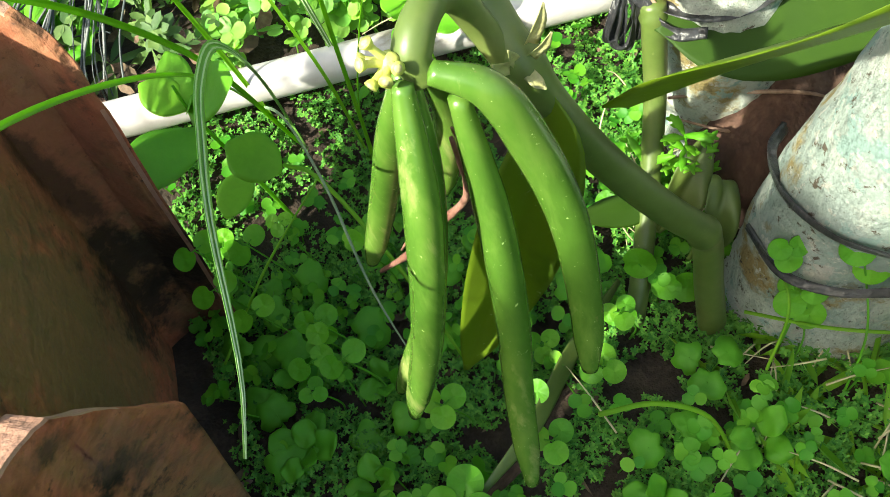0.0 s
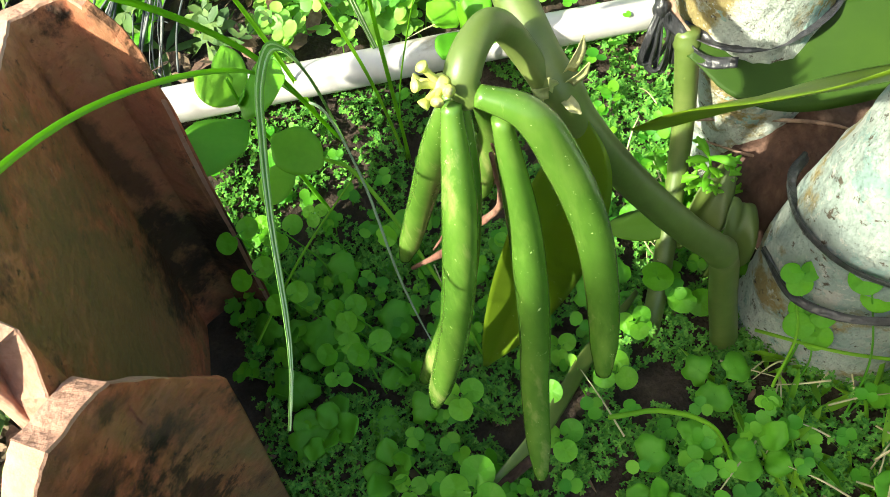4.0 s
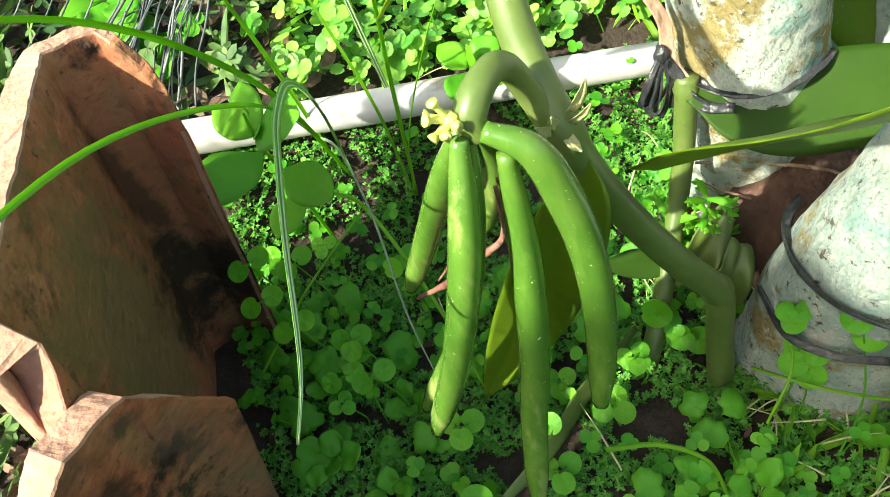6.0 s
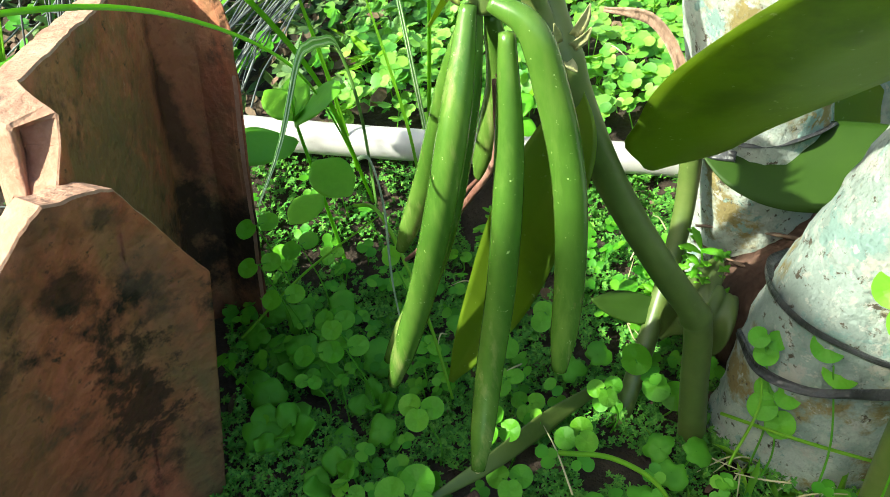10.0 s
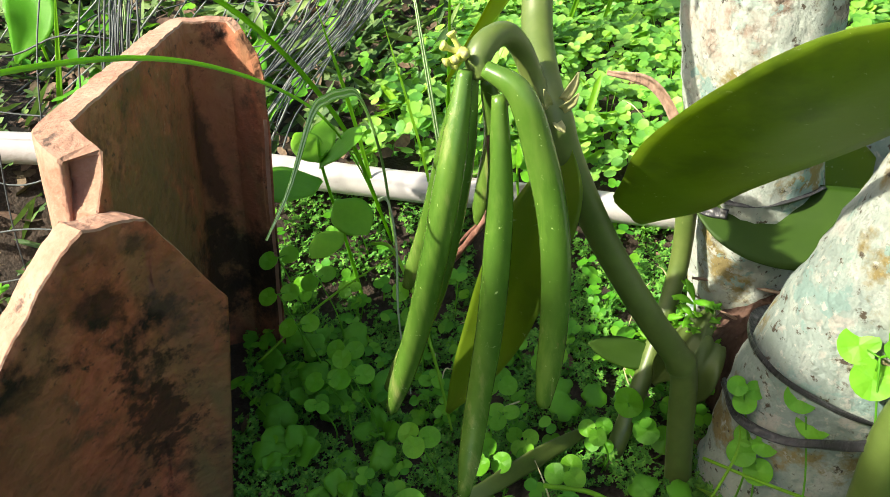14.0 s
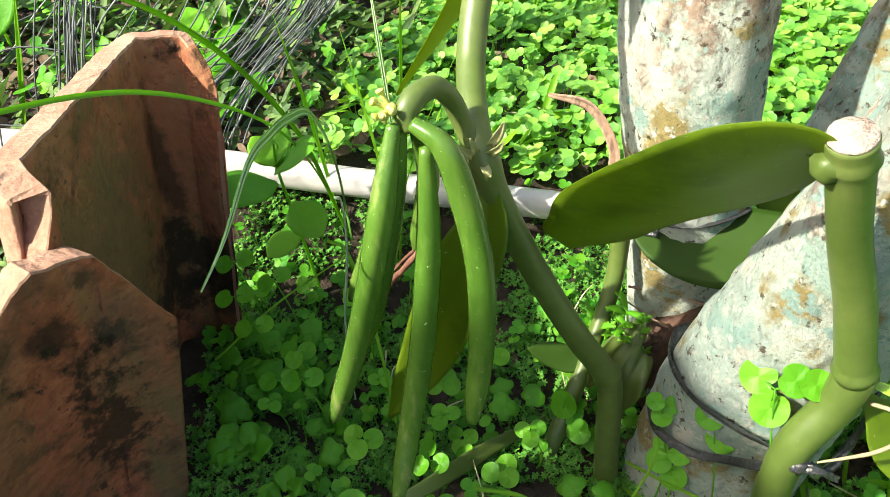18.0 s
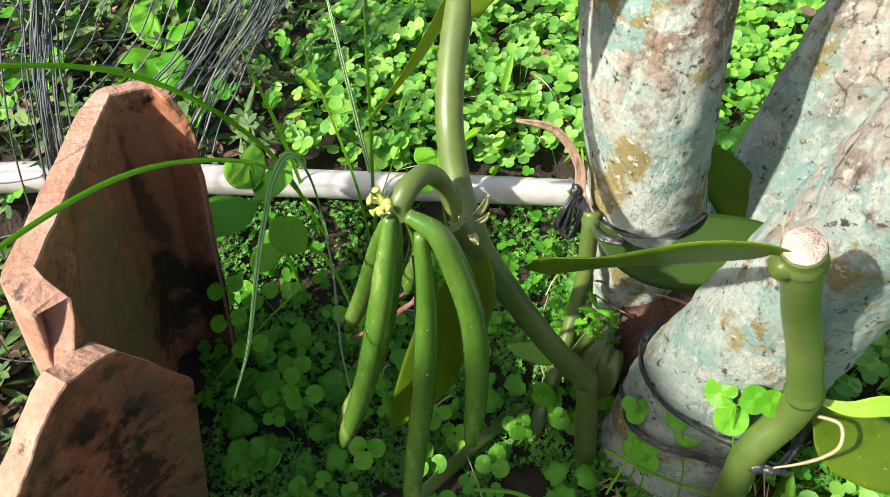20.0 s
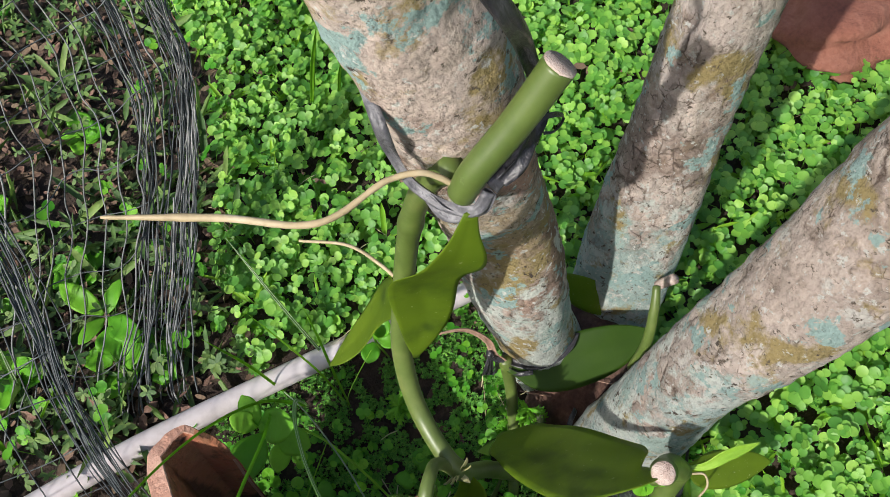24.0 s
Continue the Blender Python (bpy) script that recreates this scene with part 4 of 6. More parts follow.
vanilla_leaf([(0.264, -0.034, 0.148), (0.283, -0.044, 0.124), (0.309, -0.058, 0.105), (0.350, -0.075, 0.08)], 0.022, (-0.2, -0.5, 0.85), CUT, fold=0.1)

# vine cut at the foot of the back stem, with its withered root
STUB = thing("cut_vine", "short vanilla vine tied to the tree, trailing a withered root", "vine", "cut vines")
part("stem", tube([(0.1905, 0.167, 0.140), (0.1872, 0.162, 0.1233), (0.1800, 0.154, 0.075), (0.150, 0.119, 0.022), (0.118, 0.084, -0.02), (0.10, 0.07, -0.05)], [0.0072, 0.007, 0.0068, 0.0066], 18, 50, ring=knuckles((0.06,))), STEM, STUB)
part("withered_root", blade([(0.1920, 0.1640, 0.1330), (0.1840, 0.1750, 0.1520), (0.1860, 0.1850, 0.1760), (0.1716, 0.1985, 0.2030), (0.1435, 0.2103, 0.2105)], [0.005, 0.0055, 0.005, 0.0046, 0.005, 0.002], hint=(-0.6, -0.6, 0.5), fold=0.6, n=26, across=6, thick=0.0014, wave=0.25), DRYROOT, STUB, "shrivelled brown aerial root")
part("cut_face", ball((0.1925, 0.1655, 0.131), 0.0062, 14, 8, (1, 0.8, 0.8), 0.3), CUTFACE, STUB)
vanilla_leaf([(0.1895, 0.1610, 0.1330), (0.2040, 0.1480, 0.1260), (0.2350, 0.1330, 0.1190), (0.2700, 0.1200, 0.1180), (0.3050, 0.1100, 0.1190), (0.3400, 0.1020, 0.1180)], 0.031, (0.14, -0.74, 0.66), STUB, fold=0.06, base=0.2, material=SHADELEAF)
vanilla_leaf([(0.160, 0.122, 0.030), (0.143, 0.122, 0.027), (0.126, 0.126, 0.032), (0.108, 0.130, 0.038)], 0.011, (0.05, -0.75, 0.7), STUB, fold=0.15, material=SHADELEAF)
vanilla_leaf([(0.150, 0.108, 0.010), (0.164, 0.108, 0.030), (0.180, 0.114, 0.046), (0.198, 0.126, 0.058)], 0.015, (-0.5, -0.8, 0.4), STUB, fold=0.6, material=OLDLEAF, wave=0.25)
vanilla_leaf([(0.155, 0.080, 0.012), (0.168, 0.078, 0.034), (0.178, 0.082, 0.052), (0.186, 0.092, 0.056), (0.186, 0.099, 0.046)], 0.012, (-0.4, -0.9, 0.2), STUB, fold=0.5, material=OLDLEAF, wave=0.3)

# shoot and leaf between the stems
SHOOT = thing("vine_shoot", "bright green vine shoot between the tree stems", "vine")
part("stem", tube([(0.300, 0.085, 0.10), (0.318, 0.085, 0.15), (0.340, 0.100, 0.19), (0.352, 0.112, 0.205)], [0.0062, 0.006, 0.0055, 0.004], 14, 24), STEM, SHOOT)
vanilla_leaf([(0.345, 0.150, 0.065), (0.325, 0.172, 0.095), (0.306, 0.192, 0.125), (0.285, 0.215, 0.15)], 0.02, (-0.3, -0.7, 0.6), SHOOT, fold=0.1)
part("cut_end", tube([(0.372, 0.128, 0.150), (0.380, 0.115, 0.178)], [0.0055, 0.006], 12, 6, open_end=True), CUTFACE, SHOOT)

# leaf lying on the bed
solid("fallen_leaf", blade([(0.1152, 0.1020, -0.0150), (0.0626, 0.0680, 0.0000), (0.0179, 0.0302, 0.0200), (-0.0250, 0.0100, 0.0220)], [0.002, 0.005, 0.0070, 0.0065, 0.005, 0.002], hint=(0.25, -0.75, 0.6), fold=0.15, n=26, thick=0.002), OLDLEAF,
      "narrow green leaf fallen on the bed", "leaf")
solid("dry_twig", tube([(-0.045, 0.006, -0.012), (-0.02, 0.016, -0.008), (0.004, 0.020, 0.004)], [0.002, 0.0035, 0.003], 8, 16, rough=0.001, freq=150), DEADWOOD, "short dark rotten twig on the bed", "twig")


# ---- ties of plastic ribbon ----
def ribbon(pts, width, hint, parent, material, name="strip", seed=0.0):
    return part(name, blade(pts, [width, width * 1.1, width * 0.8, width, width * 0.9], hint, fold=0.35, n=40, across=6, wave=0.5, thick=0.0009, seed=seed), material, parent)


def on_trunk(key, z, a, lift):
    """A point on a stem of the tree at height z and angle a, lift outside its bark."""
    pts, radii = TRUNKS[key]
    p = np.array(pts)
    u = np.interp(z, p[:, 2], np.arange(len(p)))
    c = np.array([np.interp(u, np.arange(len(p)), p[:, i]) for i in range(3)])
    r = np.interp(u, np.arange(len(p)), np.interp(np.linspace(0, 1, len(p)), np.linspace(0, 1, len(radii)), radii))
    return c + (r + lift) * np.array((math.cos(a), math.sin(a), 0))


def clear(key, pts, lift=0.003):
    """The same points, moved out of a stem's bark where they would lie in it."""
    axis = spline(TRUNKS[key][0], 200)
    radii = np.interp(np.linspace(0, 1, 200), np.linspace(0, 1, len(TRUNKS[key][1])), TRUNKS[key][1])
    out = []
    for p in np.array(pts, float):
        gap = np.linalg.norm(axis - p, axis=1) - radii * 1.075
        k = int(np.argmin(gap))
        way = p - axis[k]
        out.append(p if gap[k] > lift else axis[k] + way / np.linalg.norm(way) * (radii[k] * 1.075 + lift))
    return out


TIE = thing("plastic_tie", "black plastic strip tied round the tree foot and vine", "tie", "plastic ties")
K1 = np.array((0.2300, -0.0480, 0.1140))
ribbon(clear("c", [(0.226, 0.083, 0.082), (0.2125, 0.0660, 0.0890), (0.2010, 0.0420, 0.0960), (0.2030, 0.0170, 0.1010), (0.213, -0.008, 0.1025), (0.222, -0.029, 0.107), K1]), 0.0038, (-0.75, -0.6, 0.3), TIE, BLACK, seed=1)
ribbon(clear("c", [(0.195, 0.055, 0.050), (0.1900, 0.0280, 0.0580), (0.1965, 0.0040, 0.0660), (0.206, -0.018, 0.081), (0.216, -0.034, 0.097), K1]), 0.0032, (-0.6, -0.7, 0.4), TIE, BLACK, seed=2)
ribbon([K1 + np.array((0.006, 0.002, -0.004)), (0.243, -0.0475, 0.106), (0.262, -0.036, 0.108), (0.2763, -0.0264, 0.116), on_trunk("c", 0.13, 5.8, 0.003), on_trunk("c", 0.13, 6.8, 0.002)], 0.0032, (0.2, -0.8, 0.5), TIE, BLACK, seed=3)
part("knot", ball(K1, 0.0046, 12, 8, (1.3, 1, 0.8), 0.5), BLACK, TIE)
for d in ((0.016, -0.006, -0.005), (0.020, -0.006, -0.009), (0.010, -0.004, -0.009)):
    ribbon([K1, K1 + np.array(d) * 0.5 + np.array((0, -0.002, 0.003)), K1 + np.array(d)], 0.0022, (0, -0.5, 1), TIE, BLACK, "tail", d[1] * 900)

TIE2 = thing("plastic_tie", "black plastic strip knotted round the tree with drooping loops", "tie", "plastic ties")
ring_pts = [on_trunk("a", 0.135, a, 0.002) for a in np.linspace(3.3, 5.4, 7)]
ribbon(ring_pts, 0.004, (0, 0, 1), TIE2, BLACK, "band", 4)
K2 = np.array((0.1800, 0.1770, 0.1560))
part("knot", ball(K2, 0.0055, 12, 8, (0.9, 0.9, 1.2), 0.5), BLACK, TIE2)
ribbon([K2, (0.1845, 0.1690, 0.1440), (0.1885, 0.1590, 0.1330), (0.1960, 0.1490, 0.1280), (0.2070, 0.1400, 0.1270)], 0.0042, (-0.6, -0.75, 0.2), TIE2, BLACK, "strip", 5)
for dx, dz, w in ((-0.010, -0.042, 0.0030), (-0.014, -0.034, 0.0022), (0.003, -0.044, 0.0026), (-0.006, -0.047, 0.0018), (0.005, -0.030, 0.0020)):
    ribbon([K2, K2 + np.array((dx * 0.9, -0.006, dz * 0.4)), K2 + np.array((dx * 1.2, -0.004, dz * 0.9)), K2 + np.array((dx * 0.7, -0.005, dz)), K2 + np.array((dx * 0.2 + 0.003, -0.006, dz * 0.6)), K2 + np.array((0.002, -0.003, -0.002))], w, (-0.4, -0.8, 0.3), TIE2, BLACK, "loop", dz * 900)

TIE3 = thing("plastic_tie", "grey and black plastic strip binding the vine to the tree", "tie", "plastic ties")
ribbon([on_trunk("a", 0.66, 2.2, 0.002), (0.1631, 0.1437, 0.6351), (0.1655, 0.1465, 0.605), (0.168, 0.1385, 0.583), (0.1755, 0.118, 0.5735), (0.186, 0.104, 0.5735), (0.197, 0.1035, 0.584)], 0.0046, (-0.6, -0.7, 0.3), TIE3, GREYTIE, seed=6)
ribbon([(0.170, 0.132, 0.574), (0.178, 0.112, 0.567), (0.189, 0.105, 0.571), (0.199, 0.106, 0.582)], 0.0050, (-0.6, -0.7, 0.3), TIE3, GREYTIE, seed=9)
ribbon([(0.199, 0.1035, 0.586), (0.215, 0.105, 0.590), (0.232, 0.108, 0.602), (0.2455, 0.1195, 0.6168), (0.2405, 0.1146, 0.6556), (0.2269, 0.1024, 0.7049), on_trunk("a", 0.77, 4.9, 0.003)], 0.0058, (0.6, -0.6, 0.4), TIE3, BLACK, seed=7)
ribbon([(0.205, 0.1035, 0.588), (0.225, 0.104, 0.594), (0.243, 0.114, 0.600), (0.249, 0.128, 0.606)], 0.0045, (0.5, -0.6, 0.5), TIE3, BLACK, seed=10)
ribbon([(0.240, 0.113, 0.604), (0.252, 0.112, 0.598), (0.258, 0.113, 0.588), (0.252, 0.114, 0.580), (0.245, 0.116, 0.583)], 0.0016, (0.6, -0.6, 0.4), TIE3, BLACK, "loop", 8)

# ---- netting ----
NETTING = thing("garden_net", "old grey black garden net hanging in folds beside the bed", "net")
EDGE = [(-0.135, 0.36, 0.055), (-0.1272, 0.3877, 0.1154), (-0.0183, 0.521, 0.1886), (0.0932, 0.5967, 0.3323), (0.119, 0.6472, 0.4539), (0.11, 0.67, 0.60), (0.07, 0.66, 0.72)]


def strand(pts, r, n=40):
    return tube(pts, [r], 4, n)


def net_lines():
    """A hanging sheet of knotted cells, its gathered edge, a second bundle inside the sheet and a loose fold in front."""
    rng = random.Random(5)
    base = spline(EDGE, 34)
    last = len(base) - 1
    warp, weft, edge = [], [], []
    cols = [0.0, 0.007, 0.015, 0.026, 0.041, 0.060, 0.081, 0.103, 0.125, 0.149, 0.173, 0.198, 0.224, 0.250, 0.277, 0.305, 0.334, 0.365, 0.40, 0.44]
    sheet = []
    for off in cols:
        ph = rng.uniform(0, 6)
        line = []
        for i, p in enumerate(base):
            u = i / last
            sway = 0.006 * math.sin(7 * u + ph) + 0.0028 * (1 if i % 4 < 2 else -1) + rng.gauss(0, 0.0014)
            line.append(p + np.array((-off * (1 - 0.15 * u) + sway, 0.10 * off + 0.016 * math.sin(40 * off + 3 * u), -0.05 * off * u + 0.02 * math.sin(30 * off) * u)))
        sheet.append(line)
        warp.append(strand(line, rng.choice((0.0008, 0.0010, 0.0012)), 90))
    for i in range(1, last, 2):
        drop = rng.uniform(0.004, 0.014)
        pts = [sheet[k][i] + np.array((0, 0, rng.gauss(0, 0.0025) - drop * abs(math.sin(23 * cols[k] + i)))) for k in range(len(cols))]
        weft.append(strand(pts, 0.0008, 80))
        for k in range(4, len(cols)):
            weft.append(ball(sheet[k][i], 0.0015, 5, 4))
    for n in range(64):
        ph, amp = rng.uniform(0, 6), rng.uniform(0.002, 0.010)
        off = abs(rng.gauss(0.0, 0.012)) if n < 40 else rng.gauss(0.060, 0.008)
        fr = rng.uniform(6, 20)
        lo, hi = sorted((rng.randrange(0, 20), rng.randrange(10, 34)))
        pts = [p + np.array((-off + amp * math.sin(fr * i / last + ph), amp * math.cos(fr * 1.3 * i / last + ph), 0.5 * amp * math.sin(3 * fr * i / last))) + np.array((rng.gauss(0, 0.0014), rng.gauss(0, 0.0014), 0)) for i, p in enumerate(base) if lo <= i <= max(hi, lo + 6)]
        edge.append(strand(pts, rng.choice((0.0005, 0.0008, 0.0011)), 60))
    near = spline([(-0.115, 0.46, 0.47), (-0.14, 0.374, 0.396), (-0.165, 0.321, 0.341), (-0.184, 0.245, 0.265), (-0.20, 0.20, 0.16), (-0.21, 0.19, 0.06)], 24)
    fold = []
    for _ in range(20):
        ph, amp, off = rng.uniform(0, 6), rng.uniform(0.002, 0.006), rng.gauss(0.0, 0.007)
        fold.append(strand([p + np.array((off + amp * math.sin(12 * i / 24 + ph), amp * math.cos(14 * i / 24 + ph), rng.gauss(0, 0.002))) for i, p in enumerate(near)], rng.choice((0.0006, 0.0009)), 46))
    for k in range(9):
        off = 0.03 + 0.035 * k
        fold.append(strand([p + np.array((-off, 0.2 * off + 0.004 * math.sin(9 * i / 24 + k), 0.004 * math.sin(5 * i / 24 + 2 * k))) for i, p in enumerate(near)], 0.0008, 46))
    for i in range(1, 24, 2):
        fold.append(strand([near[i] + np.array((-0.045 * k, 0.009 * k, rng.gauss(0, 0.006))) for k in range(8)], 0.0007, 30))
    return warp, weft, edge, fold


W1, W2, W3, W4 = net_lines()
tagged(part("mesh_cord", merge(*W1), NETPALE, NETTING, "pale grey worn cord"), kind="stuff")
tagged(part("cross_cord", merge(*W2), NET, NETTING, "thin black cord"), kind="stuff")
tagged(part("gathered_edge", merge(*W3[::2]), NET, NETTING), kind="stuff")
tagged(part("gathered_edge", merge(*W3[1::2]), NETPALE, NETTING), kind="stuff")
tagged(part("loose_fold", merge(*W4), NET, NETTING), kind="stuff")


# ---- striped grass and tall blades ----
def grass_blade(parent, pts, width, hint, striped=False, name="blade", material=None, fold=0.5, prof=(0.7, 0.9, 1.0, 1.0, 0.95, 0.8, 0.55, 0.08)):
    leaf = part(name, blade(pts, [width * q for q in prof], hint, fold=fold, n=40, across=6, thick=0.0007), material or (DARKGRASS if striped else GRASS), parent)
    if striped:
        c = spline(pts, 40)
        t, s, m = frames(c, hint)
        for side in (-0.42, 0.42):
            w = np.interp(np.linspace(0, 1, 40), np.linspace(0, 1, len(prof)), [width * q for q in prof])
            line = c + s * (w * side)[:, None] + m * (w * abs(side) * math.sin(fold) + 0.0006)[:, None]
            part("stripe", blade(line, [width * 0.14] * 6 + [0.0001], hint, fold=0.0, n=40, across=2, thick=0.0004), STRIPE, leaf)
    return leaf


CLUMP = thing("striped_grass", "clump of long striped grass blades arching over the roof tiles", "grass", "grass clumps")
grass_blade(CLUMP, [(-0.0350, 0.3150, 0.02), (-0.0270, 0.2740, 0.14), (-0.0280, 0.2130, 0.2200), (-0.0333, 0.1615, 0.2463), (-0.0330, 0.1012, 0.2716), (-0.0328, 0.0452, 0.2906), (-0.0419, -0.0037, 0.2801), (-0.0512, -0.0212, 0.2704)], 0.0036, (0.2, -0.3, 1), True)
grass_blade(CLUMP, [(-0.038, 0.318, 0.03), (-0.0486, 0.2971, 0.1167), (-0.0645, 0.2265, 0.2112), (-0.1075, 0.1481, 0.2843), (-0.1484, 0.0574, 0.3284), (-0.1943, -0.0386, 0.3513), (-0.23, -0.12, 0.36)], 0.0021, (0.1, -0.4, 0.9), False)
grass_blade(CLUMP, [(-0.0361, 0.3149, 0.0244), (-0.0573, 0.2830, 0.1783), (-0.1179, 0.2263, 0.3072), (-0.2245, 0.1564, 0.3767), (-0.30, 0.11, 0.40)], 0.0023, (0.2, -0.6, 0.7), False)
grass_blade(CLUMP, [(-0.044, 0.33, 0.05), (-0.05, 0.345, 0.14), (-0.06, 0.35, 0.24)], 0.0021, (0.3, -0.9, 0.3))
grass_blade(CLUMP, [(-0.048, 0.342, 0.053), (-0.0293, 0.2727, 0.0958), (-0.0211, 0.1930, 0.1093), (-0.0221, 0.1149, 0.1005), (-0.020, 0.075, 0.07)], 0.0024, (0.3, -0.6, 0.7), material=GREYBLADE)

TALL = thing("tall_grass", "upright dark green grass tuft beside the pipe", "grass", "grass clumps")
for pts, w in (([(0.0072, 0.2941, -0.01), (0.0247, 0.3020, 0.1040), (0.0383, 0.2919, 0.1966), (0.0507, 0.2826, 0.2896)], 0.0019), ([(0.004, 0.288, -0.01), (0.0200, 0.264, 0.085), (0.0500, 0.240, 0.175), (0.0800, 0.225, 0.24)], 0.0007), ([(0.005, 0.296, -0.01), (0.007, 0.315, 0.08), (0.000, 0.335, 0.15), (-0.010, 0.36, 0.22)], 0.0015)):
    grass_blade(TALL, pts, w, (0.2, -1, 0.1))
PALEBLADE = thing("tall_grass", "single pale striped grass blade standing behind the pipe", "grass", "grass clumps")
grass_blade(PALEBLADE, [(0.021, 0.338, 0.04), (0.0198, 0.3689, 0.14), (0.0182, 0.4344, 0.2513)], 0.0026, (0.2, -1, 0.1), True)
FAR = thing("tall_grass", "upright striped grass blades behind the roof tiles", "grass", "grass clumps")
for pts, w, st in (([(-0.367, 0.402, 0.055), (-0.331, 0.427, 0.161), (-0.295, 0.440, 0.267)], 0.0034, False), ([(-0.355, 0.412, 0.055), (-0.301, 0.437, 0.141), (-0.235, 0.450, 0.187)], 0.0026, False), ([(-0.337, 0.483, 0.060), (-0.296, 0.498, 0.152), (-0.255, 0.501, 0.243)], 0.0034, True), ([(-0.327, 0.483, 0.060), (-0.316, 0.498, 0.122), (-0.315, 0.521, 0.143)], 0.0026, False)):
    grass_blade(FAR, pts, w, (0.1, -1, 0.1), st)
LAWN = thing("tall_grass", "two broad bright grass blades standing in the clover", "grass", "grass clumps")
grass_blade(LAWN, [(0.209, 0.697, 0.060), (0.236, 0.700, 0.121), (0.264, 0.695, 0.182)], 0.0045, (0.1, -1, 0.3))
grass_blade(LAWN, [(0.251, 0.685, 0.060), (0.264, 0.687, 0.090), (0.277, 0.682, 0.119)], 0.0032, (0.1, -1, 0.3))
CORNER = thing("broadleaf_seedling", "tall weed with one large pointed leaf beside the net", "seedling", "seedlings")
part("stem", tube([(-0.378, 0.551, float(ground_z(-0.378, 0.551)) - 0.01), (-0.384, 0.551, 0.158), (-0.378, 0.551, 0.264)], [0.002, 0.0016, 0.001], 8, 16), GRASS, CORNER)
part("leaf", blade([(-0.378, 0.551, 0.264), (-0.365, 0.522, 0.222), (-0.389, 0.496, 0.184)], [0.003, 0.02, 0.026, 0.024, 0.015, 0.001], (0.3, -0.8, 0.5), fold=0.25, n=20, across=8, thick=0.0009, wave=0.1), SPRIG, CORNER)


# ---- leafy seedlings ----
def ovate(base, tip, width, hint, parent, name="leaf", material=None, fold=0.18, wave=0.1):
    b, t = np.array(base, float), np.array(tip, float)
    mid = (b + t) / 2 + unit(np.array(hint, float)) * 0.06 * np.linalg.norm(t - b)
    return part(name, blade([b, mid, t], [width * q for q in (0.10, 0.50, 0.82, 0.97, 1.0, 0.96, 0.84, 0.60, 0.04)], hint, fold=fold, n=20, across=8, thick=0.0008, wave=wave, seed=b[0] * 70), material or BROAD, parent)


SEED1 = thing("broadleaf_seedling", "green weed seedling with ovate leaves beside the pipe", "seedling", "seedlings")
B1 = np.array((-0.070, 0.280, float(ground_z(-0.070, 0.280)) - 0.005))
TOP1 = np.array((-0.075, 0.276, 0.140))
part("stem", tube([B1, (-0.072, 0.279, 0.06), TOP1, TOP1 + np.array((0.002, 0.002, 0.02))], [0.0018, 0.0015, 0.001], 8, 20), SPRIG, SEED1)
for base, tip, w in ((TOP1, (-0.094, 0.297, 0.158), 0.0125), ((-0.078, 0.273, 0.125), (-0.128, 0.236, 0.143), 0.0205), ((-0.070, 0.270, 0.105), (-0.046, 0.240, 0.088), 0.0170), (TOP1, (-0.034, 0.236, 0.176), 0.0195), (TOP1, (-0.070, 0.310, 0.160), 0.012), ((-0.072, 0.275, 0.07), (-0.098, 0.246, 0.068), 0.013), (TOP1, (-0.066, 0.262, 0.156), 0.006)):
    ovate(base, tip, w, (0.0, -0.35, 0.9), SEED1, material=BROAD, fold=0.03, wave=0.03)
SEED2 = thing("broadleaf_seedling", "small weed seedling with pairs of light green leaves behind the pipe", "seedling", "seedlings")
B2 = np.array((0.085, 0.315, float(ground_z(0.085, 0.315)) - 0.005))
TOP2 = np.array((0.085, 0.305, 0.085))
part("stem", tube([B2, TOP2, TOP2 + np.array((0.003, 0, 0.02))], [0.0015, 0.001], 8, 12), BROAD, SEED2)
for tip, w in (((0.062, 0.283, 0.088), 0.012), ((0.112, 0.312, 0.100), 0.013), ((0.070, 0.330, 0.100), 0.011), ((0.108, 0.285, 0.08), 0.010), ((0.088, 0.30, 0.115), 0.007)):
    ovate(TOP2 + (np.array(tip) - TOP2) * 0.12, tip, w, (0.0, -0.3, 1), SEED2, material=SPRIG)


SEED3 = thing("broadleaf_seedling", "pale green weed seedling with oval leaves under the net", "seedling", "seedlings")
TOP3 = np.array((-0.171, 0.523, 0.138))
part("stem", tube([(TOP3[0], TOP3[1], float(ground_z(TOP3[0], TOP3[1])) - 0.005), TOP3 * 0.5 + np.array((TOP3[0], TOP3[1], 0)) * 0.5, TOP3], [0.0016, 0.001], 8, 12), SPRIG, SEED3)
for dx, dy, dz, w in ((-0.017, 0.041, 0.018, 0.015), (0.017, -0.043, 0.004, 0.016), (0.026, 0.018, 0.008, 0.010), (-0.028, -0.012, 0.006, 0.010)):
    ovate(TOP3 + np.array((dx, dy, dz)) * 0.1, TOP3 + np.array((dx, dy, dz)) * 1.5, w, (0.0, -0.3, 1), SEED3, material=SPRIG)


